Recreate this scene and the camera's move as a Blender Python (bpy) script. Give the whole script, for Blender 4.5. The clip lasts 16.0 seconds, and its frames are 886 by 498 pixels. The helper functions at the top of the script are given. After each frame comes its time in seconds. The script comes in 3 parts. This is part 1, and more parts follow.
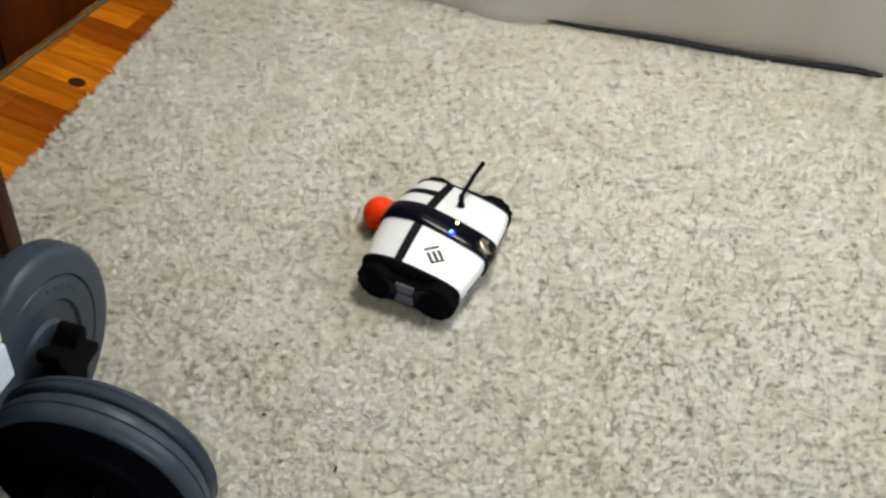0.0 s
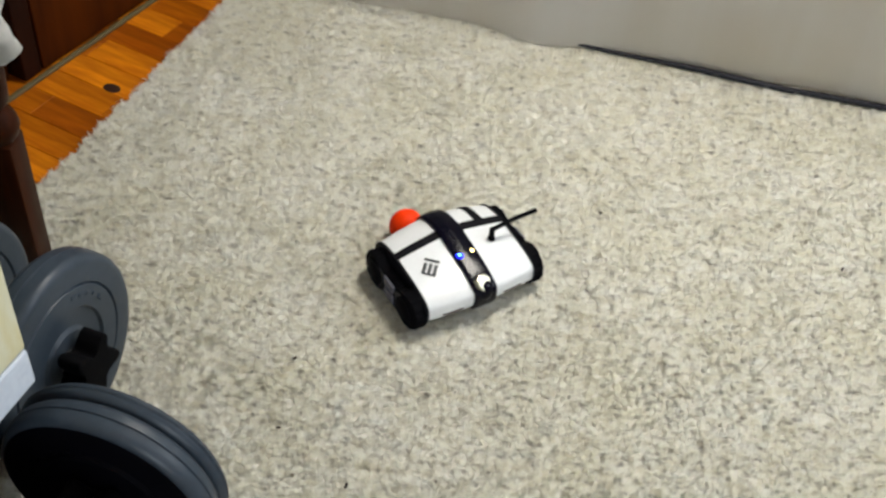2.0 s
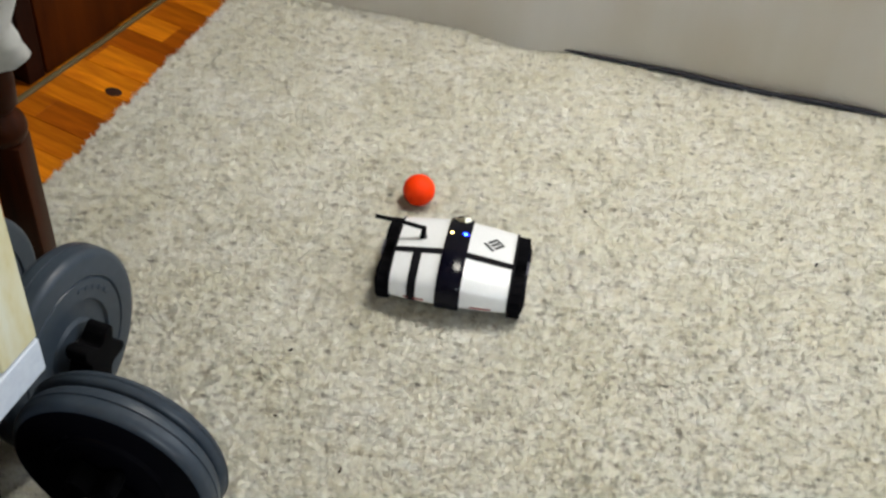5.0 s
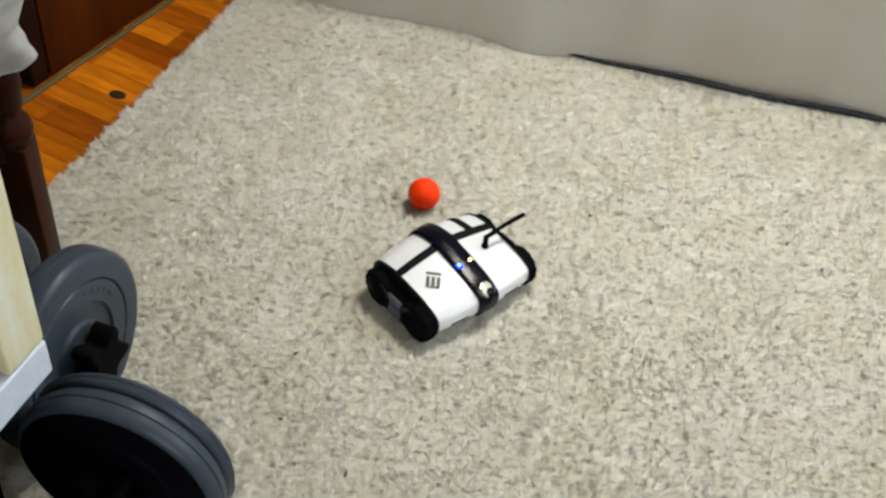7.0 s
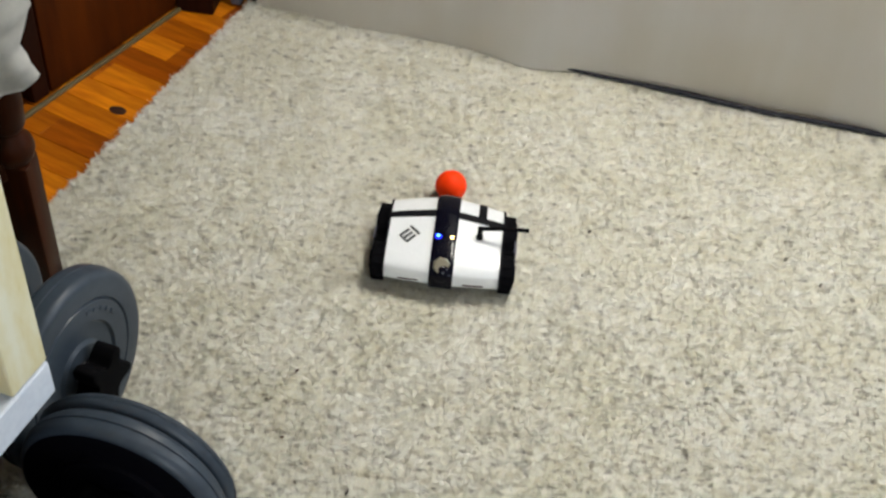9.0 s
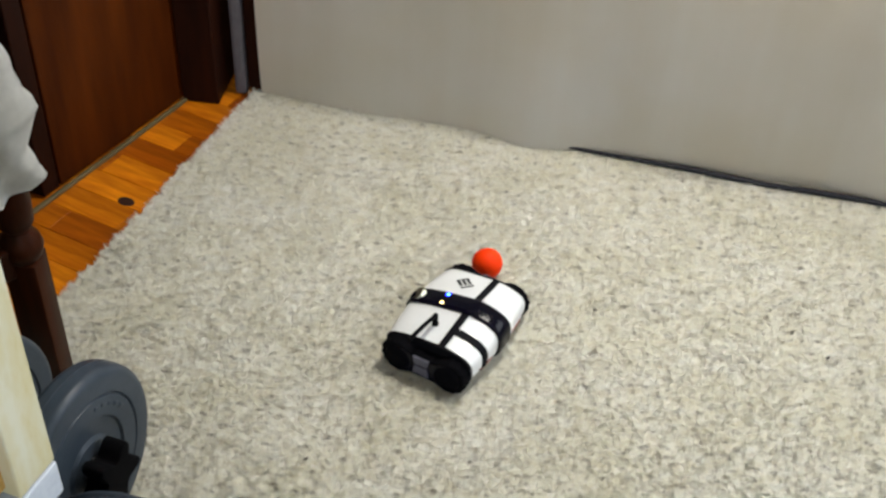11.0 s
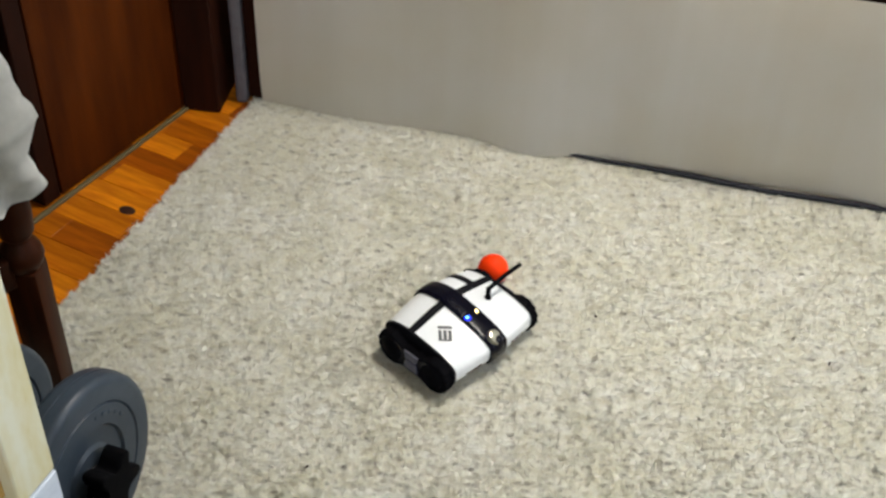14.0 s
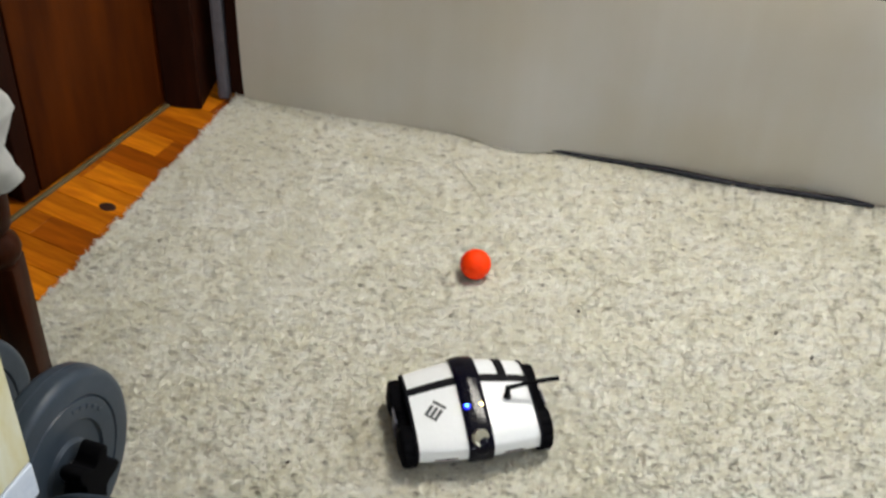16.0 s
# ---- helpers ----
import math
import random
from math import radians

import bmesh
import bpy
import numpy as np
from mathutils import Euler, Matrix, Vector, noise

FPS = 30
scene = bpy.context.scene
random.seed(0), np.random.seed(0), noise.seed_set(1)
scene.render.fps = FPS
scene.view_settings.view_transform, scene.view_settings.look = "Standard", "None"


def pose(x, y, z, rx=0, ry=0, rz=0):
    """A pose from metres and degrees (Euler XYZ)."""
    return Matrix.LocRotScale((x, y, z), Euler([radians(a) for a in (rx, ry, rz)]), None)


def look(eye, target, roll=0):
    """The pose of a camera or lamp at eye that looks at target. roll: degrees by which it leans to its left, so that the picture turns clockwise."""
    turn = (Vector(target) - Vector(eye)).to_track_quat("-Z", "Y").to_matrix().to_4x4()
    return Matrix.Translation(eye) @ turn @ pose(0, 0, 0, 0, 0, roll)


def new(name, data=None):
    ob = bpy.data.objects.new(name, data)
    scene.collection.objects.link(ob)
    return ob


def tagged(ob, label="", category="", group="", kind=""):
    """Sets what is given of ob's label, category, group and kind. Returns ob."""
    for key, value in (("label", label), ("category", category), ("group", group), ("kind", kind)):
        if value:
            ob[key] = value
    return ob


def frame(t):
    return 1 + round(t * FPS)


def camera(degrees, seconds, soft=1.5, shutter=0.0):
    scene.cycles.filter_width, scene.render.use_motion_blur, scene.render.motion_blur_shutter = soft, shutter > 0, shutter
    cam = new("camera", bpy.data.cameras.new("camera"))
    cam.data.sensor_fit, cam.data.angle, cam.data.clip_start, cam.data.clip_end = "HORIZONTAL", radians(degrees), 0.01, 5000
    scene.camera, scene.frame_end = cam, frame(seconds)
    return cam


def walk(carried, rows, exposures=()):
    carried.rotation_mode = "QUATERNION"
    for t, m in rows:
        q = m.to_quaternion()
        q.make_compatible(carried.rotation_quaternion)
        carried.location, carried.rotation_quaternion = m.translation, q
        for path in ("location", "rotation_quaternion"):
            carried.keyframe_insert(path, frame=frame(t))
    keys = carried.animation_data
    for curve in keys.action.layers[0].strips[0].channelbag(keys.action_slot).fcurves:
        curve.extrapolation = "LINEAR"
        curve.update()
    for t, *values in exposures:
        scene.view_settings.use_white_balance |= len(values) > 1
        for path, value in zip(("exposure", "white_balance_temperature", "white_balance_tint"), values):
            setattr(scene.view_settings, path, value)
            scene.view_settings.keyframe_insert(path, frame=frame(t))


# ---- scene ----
# ---------------------------------------------------------------- camera
cam = camera(41.86, 16.0, 2.6, 0.4)
CAM_ROWS = [
    (0.0, 0.0021, 0.0473, 0.9182, -1.15, 45.43, 3.71),
    (0.5, 0.0017, 0.0482, 0.9267, 0.31, 45.65, 4.13),
    (1.0, 0.0029, 0.0482, 0.9322, 0.54, 45.81, 4.89),
    (1.5, 0.0094, 0.0487, 0.9374, 0.86, 45.73, 4.82),
    (2.0, 0.0094, 0.0509, 0.9371, 0.86, 45.68, 4.83),
    (2.5, 0.0115, 0.0414, 0.9431, 0.76, 45.71, 4.84),
    (3.0, 0.0140, 0.0269, 0.9555, 0.56, 45.70, 4.92),
    (3.5, 0.0177, 0.0071, 0.9697, 0.35, 45.76, 5.06),
    (4.0, 0.0169, 0.0059, 0.9700, 0.44, 45.84, 4.98),
    (6.5, 0.0104, 0.0063, 0.9679, 0.50, 46.07, 5.14),
    (7.0, 0.0068, 0.0052, 0.9648, 0.35, 46.23, 5.28),
    (7.5, 0.0062, 0.0049, 0.9649, 0.34, 46.27, 5.32),
    (8.0, 0.0048, 0.0037, 0.9642, 0.26, 46.34, 5.42),
    (8.5, 0.0047, 0.0054, 0.9700, 0.21, 46.27, 5.48),
    (9.0, 0.0015, 0.0109, 0.9767, 0.16, 46.52, 5.36),
    (9.5, 0.0028, 0.0178, 0.9886, 0.47, 47.17, 4.87),
    (10.0, 0.0063, 0.0200, 0.9982, 0.88, 48.10, 4.20),
    (10.2, 0.0074, 0.0190, 0.9979, 1.01, 48.52, 3.90),
    (10.7, 0.0096, 0.0172, 0.9974, 1.28, 49.43, 3.25),
    (11.3, 0.0112, 0.0151, 0.9968, 1.49, 50.08, 2.79),
    (12.3, 0.0117, 0.0146, 0.9966, 1.54, 50.25, 2.67),
    (13.0, 0.0134, 0.0149, 0.9977, 1.62, 50.21, 2.61),
    (13.5, 0.0142, 0.0145, 0.9974, 1.66, 50.22, 2.54),
    (14.0, 0.0147, 0.0151, 0.9972, 1.67, 50.22, 2.56),
    (14.5, 0.0151, 0.0165, 0.9959, 1.71, 50.23, 2.52),
    (15.0, 0.0142, 0.0179, 0.9962, 1.63, 50.18, 2.52),
    (15.5, 0.0162, 0.0176, 0.9922, 1.57, 50.31, 2.48),
    (16.0, 0.0214, 0.0126, 0.9841, 0.85, 50.48, 2.94),
]
walk(cam, [(t, pose(x, y, z, 0, 0, yaw) @ pose(0, 0, 0, tip) @ pose(0, 0, 0, 0, 0, roll)) for t, x, y, z, yaw, tip, roll in CAM_ROWS])

# ---------------------------------------------------------------- light
world = bpy.data.worlds.new("world")
scene.world = world
world.use_nodes = True
wn = world.node_tree.nodes
sky = wn.new("ShaderNodeTexSky")
sky.sky_type, sky.sun_disc = "NISHITA", False
sky.sun_elevation, sky.sun_rotation = radians(40), radians(80)
wn["Background"].inputs["Strength"].default_value = 0.12
world.node_tree.links.new(sky.outputs[0], wn["Background"].inputs["Color"])


def window_light(name, place, target, width, height, watts, colour, spread=180):
    data = bpy.data.lights.new(name, "AREA")
    data.shape, data.size, data.size_y, data.energy, data.color = "RECTANGLE", width, height, watts, colour
    data.spread = radians(spread)
    lamp = new(name, data)
    lamp.matrix_world = look(place, target)
    return lamp


window_light("window_daylight", (2.17, 1.40, 1.50), (0.10, 1.20, 0.15), 1.7, 1.25, 10, (0.86, 0.94, 1.0), 100)
window_light("window_daylight", (1.10, -3.17, 1.50), (0.45, 1.5, 0.40), 1.5, 1.25, 59, (0.87, 0.95, 1.0))
# Added overhead lamp, out of view; hung low so the far rug is brighter.
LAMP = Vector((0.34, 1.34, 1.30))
added_light = window_light("added_overhead_glow", LAMP, LAMP - Vector((0, 0, 1)), 0.34, 0.34, 17.8, (1.0, 0.958, 0.86))
added_light.data.shape = "DISK"
scene.view_settings.exposure = 0.0


# ---------------------------------------------------------------- materials
def material(name, colour, rough=0.6, metal=0.0, spec=0.5, coat=0.0):
    m = bpy.data.materials.new(name)
    m.use_nodes = True
    b = m.node_tree.nodes["Principled BSDF"]
    b.inputs["Base Color"].default_value = (*colour, 1)
    b.inputs["Roughness"].default_value = rough
    b.inputs["Metallic"].default_value = metal
    b.inputs["Specular IOR Level"].default_value = spec
    b.inputs["Coat Weight"].default_value = coat
    return m


def node(m, kind, **values):
    n = m.node_tree.nodes.new(kind)
    for key, value in values.items():
        n.inputs[key.replace("_", " ")].default_value = value
    return n


def wire(m, a, b):
    m.node_tree.links.new(a, b)


def ramp(m, fac, stops):
    r = m.node_tree.nodes.new("ShaderNodeValToRGB")
    while len(r.color_ramp.elements) < len(stops):
        r.color_ramp.elements.new(0.5)
    for e, (at, colour) in zip(r.color_ramp.elements, stops):
        e.position, e.color = at, (*colour, 1)
    wire(m, fac, r.inputs[0])
    return r


def coords(m, scale=(1, 1, 1), turn=0.0):
    c = m.node_tree.nodes.new("ShaderNodeTexCoord")
    p = m.node_tree.nodes.new("ShaderNodeMapping")
    p.inputs["Scale"].default_value = scale
    p.inputs["Rotation"].default_value = (0, 0, turn)
    wire(m, c.outputs["Object"], p.inputs[0])
    return p.outputs[0]


def bump(m, height, strength, distance):
    b = node(m, "ShaderNodeBump", Strength=strength, Distance=distance)
    wire(m, height, b.inputs["Height"])
    wire(m, b.outputs[0], m.node_tree.nodes["Principled BSDF"].inputs["Normal"])


def noise_tex(m, vec, scale, detail=4.0, rough=0.55):
    n = node(m, "ShaderNodeTexNoise", Scale=scale, Detail=detail, Roughness=rough)
    wire(m, vec, n.inputs["Vector"])
    return n.outputs["Fac"]


def mixed(m, fac, a, b, mode="MIX"):
    n = m.node_tree.nodes.new("ShaderNodeMix")
    n.data_type, n.blend_type = "RGBA", mode
    for socket, value in ((n.inputs[0], fac), (n.inputs[6], a), (n.inputs[7], b)):
        if isinstance(value, (float, int)):
            socket.default_value = value
        elif isinstance(value, tuple):
            socket.default_value = (*value, 1)
        else:
            wire(m, value, socket)
    return n.outputs[2]


def base(m):
    return m.node_tree.nodes["Principled BSDF"].inputs["Base Color"]


def varied(name, dark, light, scale, rough=0.6, metal=0.0, stretch=(1, 1, 1), relief=0.15, depth=0.001, spec=0.5, fine=8.0):
    """A two-scale noise between two colours, with a fine relief."""
    m = material(name, light, rough, metal, spec)
    v = coords(m, stretch)
    big, small = noise_tex(m, v, scale), noise_tex(m, v, scale * fine, 5.0)
    add = m.node_tree.nodes.new("ShaderNodeMath")
    add.operation = "MULTIPLY_ADD"
    wire(m, small, add.inputs[0])
    add.inputs[1].default_value = 0.45
    half = m.node_tree.nodes.new("ShaderNodeMath")
    half.operation, half.inputs[1].default_value = "MULTIPLY", 0.55
    wire(m, big, half.inputs[0])
    wire(m, half.outputs[0], add.inputs[2])
    wire(m, ramp(m, add.outputs[0], [(0.32, dark), (0.68, light)]).outputs[0], base(m))
    bump(m, small, relief, depth)
    return m


# rug yarn: cream strands with tan and brown flecks; dark ones also paint tuft-gap shade
YARN = material("rug_yarn", (0.6, 0.53, 0.43), 0.9, 0, 0.15)
geo = YARN.node_tree.nodes.new("ShaderNodeNewGeometry")
yv = coords(YARN)
fleck = noise_tex(YARN, coords(YARN, (0.62, 1.25, 1)), 115.0, 2.0, 0.5)
mottle = noise_tex(YARN, coords(YARN, (0.8, 1.2, 1)), 60.0, 4.0, 0.65)
cloud = noise_tex(YARN, yv, 9.0, 3.0, 0.6)
per_strand = ramp(YARN, geo.outputs["Random Per Island"], [(0.0, (0.80, 0.78, 0.71)), (0.15, (0.90, 0.89, 0.83)), (1.0, (0.94, 0.94, 0.89))])
fleck_and_gap = ramp(YARN, fleck, [(0.26, (0.42, 0.41, 0.41)), (0.37, (0.82, 0.81, 0.80)), (0.48, (1, 1, 1))])
soil = ramp(YARN, cloud, [(0.35, (0.92, 0.91, 0.85)), (0.62, (1, 1, 1))])
wire(YARN, mixed(YARN, 1.0, mixed(YARN, 1.0, mixed(YARN, 1.0, per_strand.outputs[0], ramp(YARN, mottle, [(0.34, (0.86, 0.83, 0.75)), (0.50, (0.98, 0.97, 0.93)), (0.66, (1, 1, 1))]).outputs[0], "MULTIPLY"), fleck_and_gap.outputs[0], "MULTIPLY"), soil.outputs[0], "MULTIPLY"), base(YARN))

thin = YARN.node_tree.nodes.new("ShaderNodeBsdfTranslucent")
blend = YARN.node_tree.nodes.new("ShaderNodeMixShader")
blend.inputs[0].default_value = 0.36
wire(YARN, base(YARN).links[0].from_socket, thin.inputs["Color"])
wire(YARN, YARN.node_tree.nodes["Principled BSDF"].outputs[0], blend.inputs[1])
wire(YARN, thin.outputs[0], blend.inputs[2])
wire(YARN, blend.outputs[0], YARN.node_tree.nodes["Material Output"].inputs["Surface"])

BACKING = varied("rug_backing", (0.72, 0.70, 0.63), (0.82, 0.80, 0.72), 30, 0.95, relief=0.6, depth=0.004)


def wood(name, dark, light, scale, stretch, rough=0.4, coat=0.0, turn=0.0):
    m = material(name, light, rough, 0, 0.5, coat)
    v = coords(m, stretch, turn)
    grain = noise_tex(m, v, scale, 6.0, 0.65)
    broad = noise_tex(m, v, scale * 0.22, 3.0, 0.5)
    col = ramp(m, grain, [(0.28, dark), (0.72, light)]).outputs[0]
    m.node_tree.nodes["Principled BSDF"].inputs["Specular IOR Level"].default_value = 0.2
    wire(m, mixed(m, 1.0, col, ramp(m, broad, [(0.3, (0.62, 0.60, 0.58)), (0.7, (1, 1, 1))]).outputs[0], "MULTIPLY"), base(m))
    bump(m, grain, 0.12, 0.0006)
    return m


PLANK = wood("floor_plank_wood", (0.34, 0.075, 0.002), (0.74, 0.255, 0.006), 9, (1.2, 11, 4), 0.40, 0.0)
info = PLANK.node_tree.nodes.new("ShaderNodeObjectInfo")
tone = ramp(PLANK, info.outputs["Random"], [(0.0, (0.50, 0.34, 0.26)), (0.30, (0.86, 0.78, 0.74)), (1.0, (1.25, 1.25, 1.4))])
was = base(PLANK).links[0].from_socket
wire(PLANK, mixed(PLANK, 1.0, was, tone.outputs[0], "MULTIPLY"), base(PLANK))
PLANK_REST = wood("floor_rest_wood", (0.34, 0.075, 0.002), (0.74, 0.255, 0.006), 9, (1.2, 11, 4), 0.40, 0.0)
isle = PLANK_REST.node_tree.nodes.new("ShaderNodeNewGeometry")
rest_tone = ramp(PLANK_REST, isle.outputs["Random Per Island"], [(0.0, (0.50, 0.34, 0.26)), (0.30, (0.86, 0.78, 0.74)), (1.0, (1.25, 1.25, 1.4))])
wire(PLANK_REST, mixed(PLANK_REST, 1.0, base(PLANK_REST).links[0].from_socket, rest_tone.outputs[0], "MULTIPLY"), base(PLANK_REST))
JOINT = varied("floor_joint", (0.04, 0.015, 0.005), (0.10, 0.04, 0.012), 40, 0.8)
KNOT = varied("wood_knot", (0.010, 0.003, 0.002), (0.035, 0.010, 0.004), 60, 0.5)
DOORWOOD = wood("door_wood", (0.022, 0.0038, 0.0004), (0.092, 0.0195, 0.0009), 7, (3, 3, 0.35), 0.5)
# Door frame wood; the same dark tone paints shade under cabinet and bed.
FRAME_AND_SHADE = wood("frame_and_shade", (0.010, 0.003, 0.002), (0.028, 0.007, 0.003), 9, (4, 4, 0.5), 0.5)
CHAIRWOOD = wood("chair_wood", (0.016, 0.004, 0.0015), (0.045, 0.011, 0.003), 12, (4, 4, 0.5), 0.42)
BRASS = varied("threshold_metal", (0.055, 0.040, 0.012), (0.105, 0.078, 0.027), 60, 0.6)
PLASTER = varied("wall_plaster", (0.62, 0.61, 0.57), (0.72, 0.71, 0.67), 3, 0.9, relief=0.2)
CEIL = varied("ceiling_paint", (0.74, 0.73, 0.70), (0.82, 0.81, 0.79), 2, 0.9)
GREYTRIM = varied("grey_trim", (0.085, 0.078, 0.092), (0.13, 0.12, 0.14), 10, 0.6)
LEATHER = material("cream_upholstery", (0.62, 0.56, 0.46), 0.42, 0, 0.45)
lv = coords(LEATHER)
l1, l2 = noise_tex(LEATHER, lv, 3.2, 3.0), noise_tex(LEATHER, lv, 420.0, 3.0)
# Vertical streaks put soft window reflections into the upholstery colour.
reflection_streak = noise_tex(LEATHER, coords(LEATHER, (9, 9, 0.6)), 1.0, 3.0)
lc = ramp(LEATHER, l1, [(0.3, (0.80, 0.74, 0.62)), (0.7, (0.86, 0.84, 0.80))]).outputs[0]
wire(LEATHER, mixed(LEATHER, 1.0, lc, ramp(LEATHER, reflection_streak, [(0.3, (0.94, 0.92, 0.89)), (0.6, (1, 1, 1))]).outputs[0], "MULTIPLY"), base(LEATHER))
bump(LEATHER, l2, 0.12, 0.0006)
BLANKET = varied("blanket_cloth", (0.36, 0.22, 0.16), (0.48, 0.32, 0.25), 12, 0.95, relief=0.5)
CLOTH = varied("white_cloth", (0.52, 0.52, 0.50), (0.66, 0.66, 0.63), 9, 0.9, relief=0.3, depth=0.002, spec=0.2)
GAPTUBE = varied("dark_gap_tube", (0.010, 0.010, 0.014), (0.020, 0.020, 0.027), 60, 0.55, spec=0.15)
VINYL = varied("grey_vinyl", (0.026, 0.037, 0.052), (0.039, 0.052, 0.070), 14, 0.36, relief=0.2, depth=0.0006, spec=0.25)
NEARBLACK = varied("near_black", (0.0010, 0.0010, 0.002), (0.002, 0.002, 0.004), 20, 0.6, spec=0.04)
NUT = varied("black_nut_plastic", (0.0015, 0.0015, 0.002), (0.003, 0.003, 0.004), 30, 0.7, spec=0.05)
STEEL = varied("handle_steel", (0.30, 0.30, 0.31), (0.46, 0.46, 0.47), 40, 0.3, 1.0)
PAINT = material("worn_cream_paint", (0.72, 0.69, 0.55), 0.55)
pv = coords(PAINT, (1, 1, 0.35))
pc = ramp(PAINT, noise_tex(PAINT, pv, 22.0, 5.0, 0.6), [(0.34, (0.46, 0.40, 0.17)), (0.48, (0.55, 0.52, 0.33)), (0.62, (0.60, 0.61, 0.50))]).outputs[0]
wire(PAINT, pc, base(PAINT))
bump(PAINT, noise_tex(PAINT, pv, 60.0), 0.3, 0.001)
WHITEPAINT = varied("white_paint", (0.46, 0.52, 0.62), (0.58, 0.64, 0.72), 18, 0.5)
OCHRE = varied("ochre_panel", (0.42, 0.25, 0.06), (0.58, 0.38, 0.12), 14, 0.6)
SHELL = varied("white_shell_plastic", (0.66, 0.68, 0.70), (0.71, 0.73, 0.75), 30, 0.28, relief=0.02)
GLOSS = varied("gloss_black_plastic", (0.0015, 0.0015, 0.005), (0.003, 0.003, 0.008), 30, 0.16, relief=0.02, spec=0.12)
TAPE = varied("black_tape", (0.003, 0.003, 0.005), (0.007, 0.007, 0.009), 40, 0.6, spec=0.07)
RUBBER = varied("track_rubber", (0.0012, 0.0012, 0.002), (0.003, 0.003, 0.004), 60, 0.85, spec=0.05)
PANELGREY = varied("grey_side_panel", (0.055, 0.055, 0.080), (0.095, 0.095, 0.130), 60, 0.45)
CHROME = varied("chrome", (0.34, 0.33, 0.25), (0.44, 0.42, 0.33), 60, 0.30, 1.0, relief=0.02)
DECAL = varied("grey_decal", (0.06, 0.065, 0.07), (0.10, 0.11, 0.115), 120, 0.5)
REDSLOT = varied("red_slot", (0.20, 0.035, 0.025), (0.32, 0.06, 0.04), 80, 0.5)
DARKSLOT = varied("dark_slot", (0.030, 0.012, 0.012), (0.06, 0.020, 0.018), 80, 0.5)
ORANGE = varied("orange_ball_plastic", (0.80, 0.036, 0.001), (0.86, 0.046, 0.002), 40, 0.55, relief=0.02, spec=0.12)


def glowing(name, colour, strength):
    m = material(name, colour, 0.3)
    b = m.node_tree.nodes["Principled BSDF"]
    b.inputs["Emission Color"].default_value = (*colour, 1)
    b.inputs["Emission Strength"].default_value = strength
    return m


BLUELED = glowing("blue_light", (0.05, 0.25, 1.0), 14)
# Emission for a ring that imitates the LED's glow on the strip.
BLUEHALO = glowing("blue_halo", (0.01, 0.02, 0.9), 1.4)
AMBERLED = glowing("amber_light", (1.0, 0.72, 0.25), 8)


for dull in (DOORWOOD, FRAME_AND_SHADE, CHAIRWOOD):
    dull.node_tree.nodes["Principled BSDF"].inputs["Specular IOR Level"].default_value = 0.08


# ---------------------------------------------------------------- mesh helpers
def part(name, bm, mat, parent=None, label="", smooth=None):
    """Links a bmesh as one mesh object under parent. smooth: the angle under which edges are smooth."""
    mesh = bpy.data.meshes.new(name)
    bmesh.ops.recalc_face_normals(bm, faces=bm.faces)
    if smooth is not None:
        for f in bm.faces:
            f.smooth = True
        for e in bm.edges:
            if len(e.link_faces) == 2 and e.calc_face_angle(0) > radians(smooth):
                e.smooth = False
    bm.to_mesh(mesh)
    bm.free()
    mesh.materials.append(mat)
    ob = new(name, mesh)
    if parent is not None:
        ob.parent = parent
    if label:
        tagged(ob, label)
    return ob


def empty(name, m=None):
    e = new(name)
    e.empty_display_size = 0.05
    if m is not None:
        e.matrix_world = m
    return e


def block(size, centre=(0, 0, 0), bevel=0.0, m=None, segments=2):
    bm = bmesh.new()
    bmesh.ops.create_cube(bm, size=1.0, matrix=Matrix.Translation(centre) @ Matrix.Diagonal((*size, 1)))
    if bevel:
        bmesh.ops.bevel(bm, geom=bm.edges[:], offset=bevel, segments=segments, affect="EDGES", profile=0.5)
    if m is not None:
        bm.transform(m)
    return bm


def lathe(profile, steps=48, m=None):
    """Turns (radius, height) pairs about z; ends on the axis are closed."""
    bm = bmesh.new()
    rings = []
    for r, z in profile:
        if r < 1e-6:
            rings.append([bm.verts.new((0, 0, z))])
        else:
            rings.append([bm.verts.new((r * math.cos(2 * math.pi * k / steps), r * math.sin(2 * math.pi * k / steps), z)) for k in range(steps)])
    for a, b in zip(rings, rings[1:]):
        for k in range(steps):
            n = (k + 1) % steps
            if len(a) == 1 and len(b) > 1:
                bm.faces.new((a[0], b[k], b[n]))
            elif len(b) == 1 and len(a) > 1:
                bm.faces.new((a[k], a[n], b[0]))
            elif len(a) > 1:
                bm.faces.new((a[k], a[n], b[n], b[k]))
    if m is not None:
        bm.transform(m)
    return bm


def rod(points, radius, steps=12):
    """A closed round rod along a line of points."""
    bm = bmesh.new()
    pts = [Vector(p) for p in points]
    rings = []
    for i, p in enumerate(pts):
        d = (pts[min(i + 1, len(pts) - 1)] - pts[max(i - 1, 0)]).normalized()
        q = d.to_track_quat("Z", "Y")
        rings.append([bm.verts.new(p + q @ Vector((radius * math.cos(2 * math.pi * k / steps), radius * math.sin(2 * math.pi * k / steps), 0))) for k in range(steps)])
    for a, b in zip(rings, rings[1:]):
        for k in range(steps):
            bm.faces.new((a[k], a[(k + 1) % steps], b[(k + 1) % steps], b[k]))
    bm.faces.new(rings[0])
    bm.faces.new(rings[-1][::-1])
    return bm


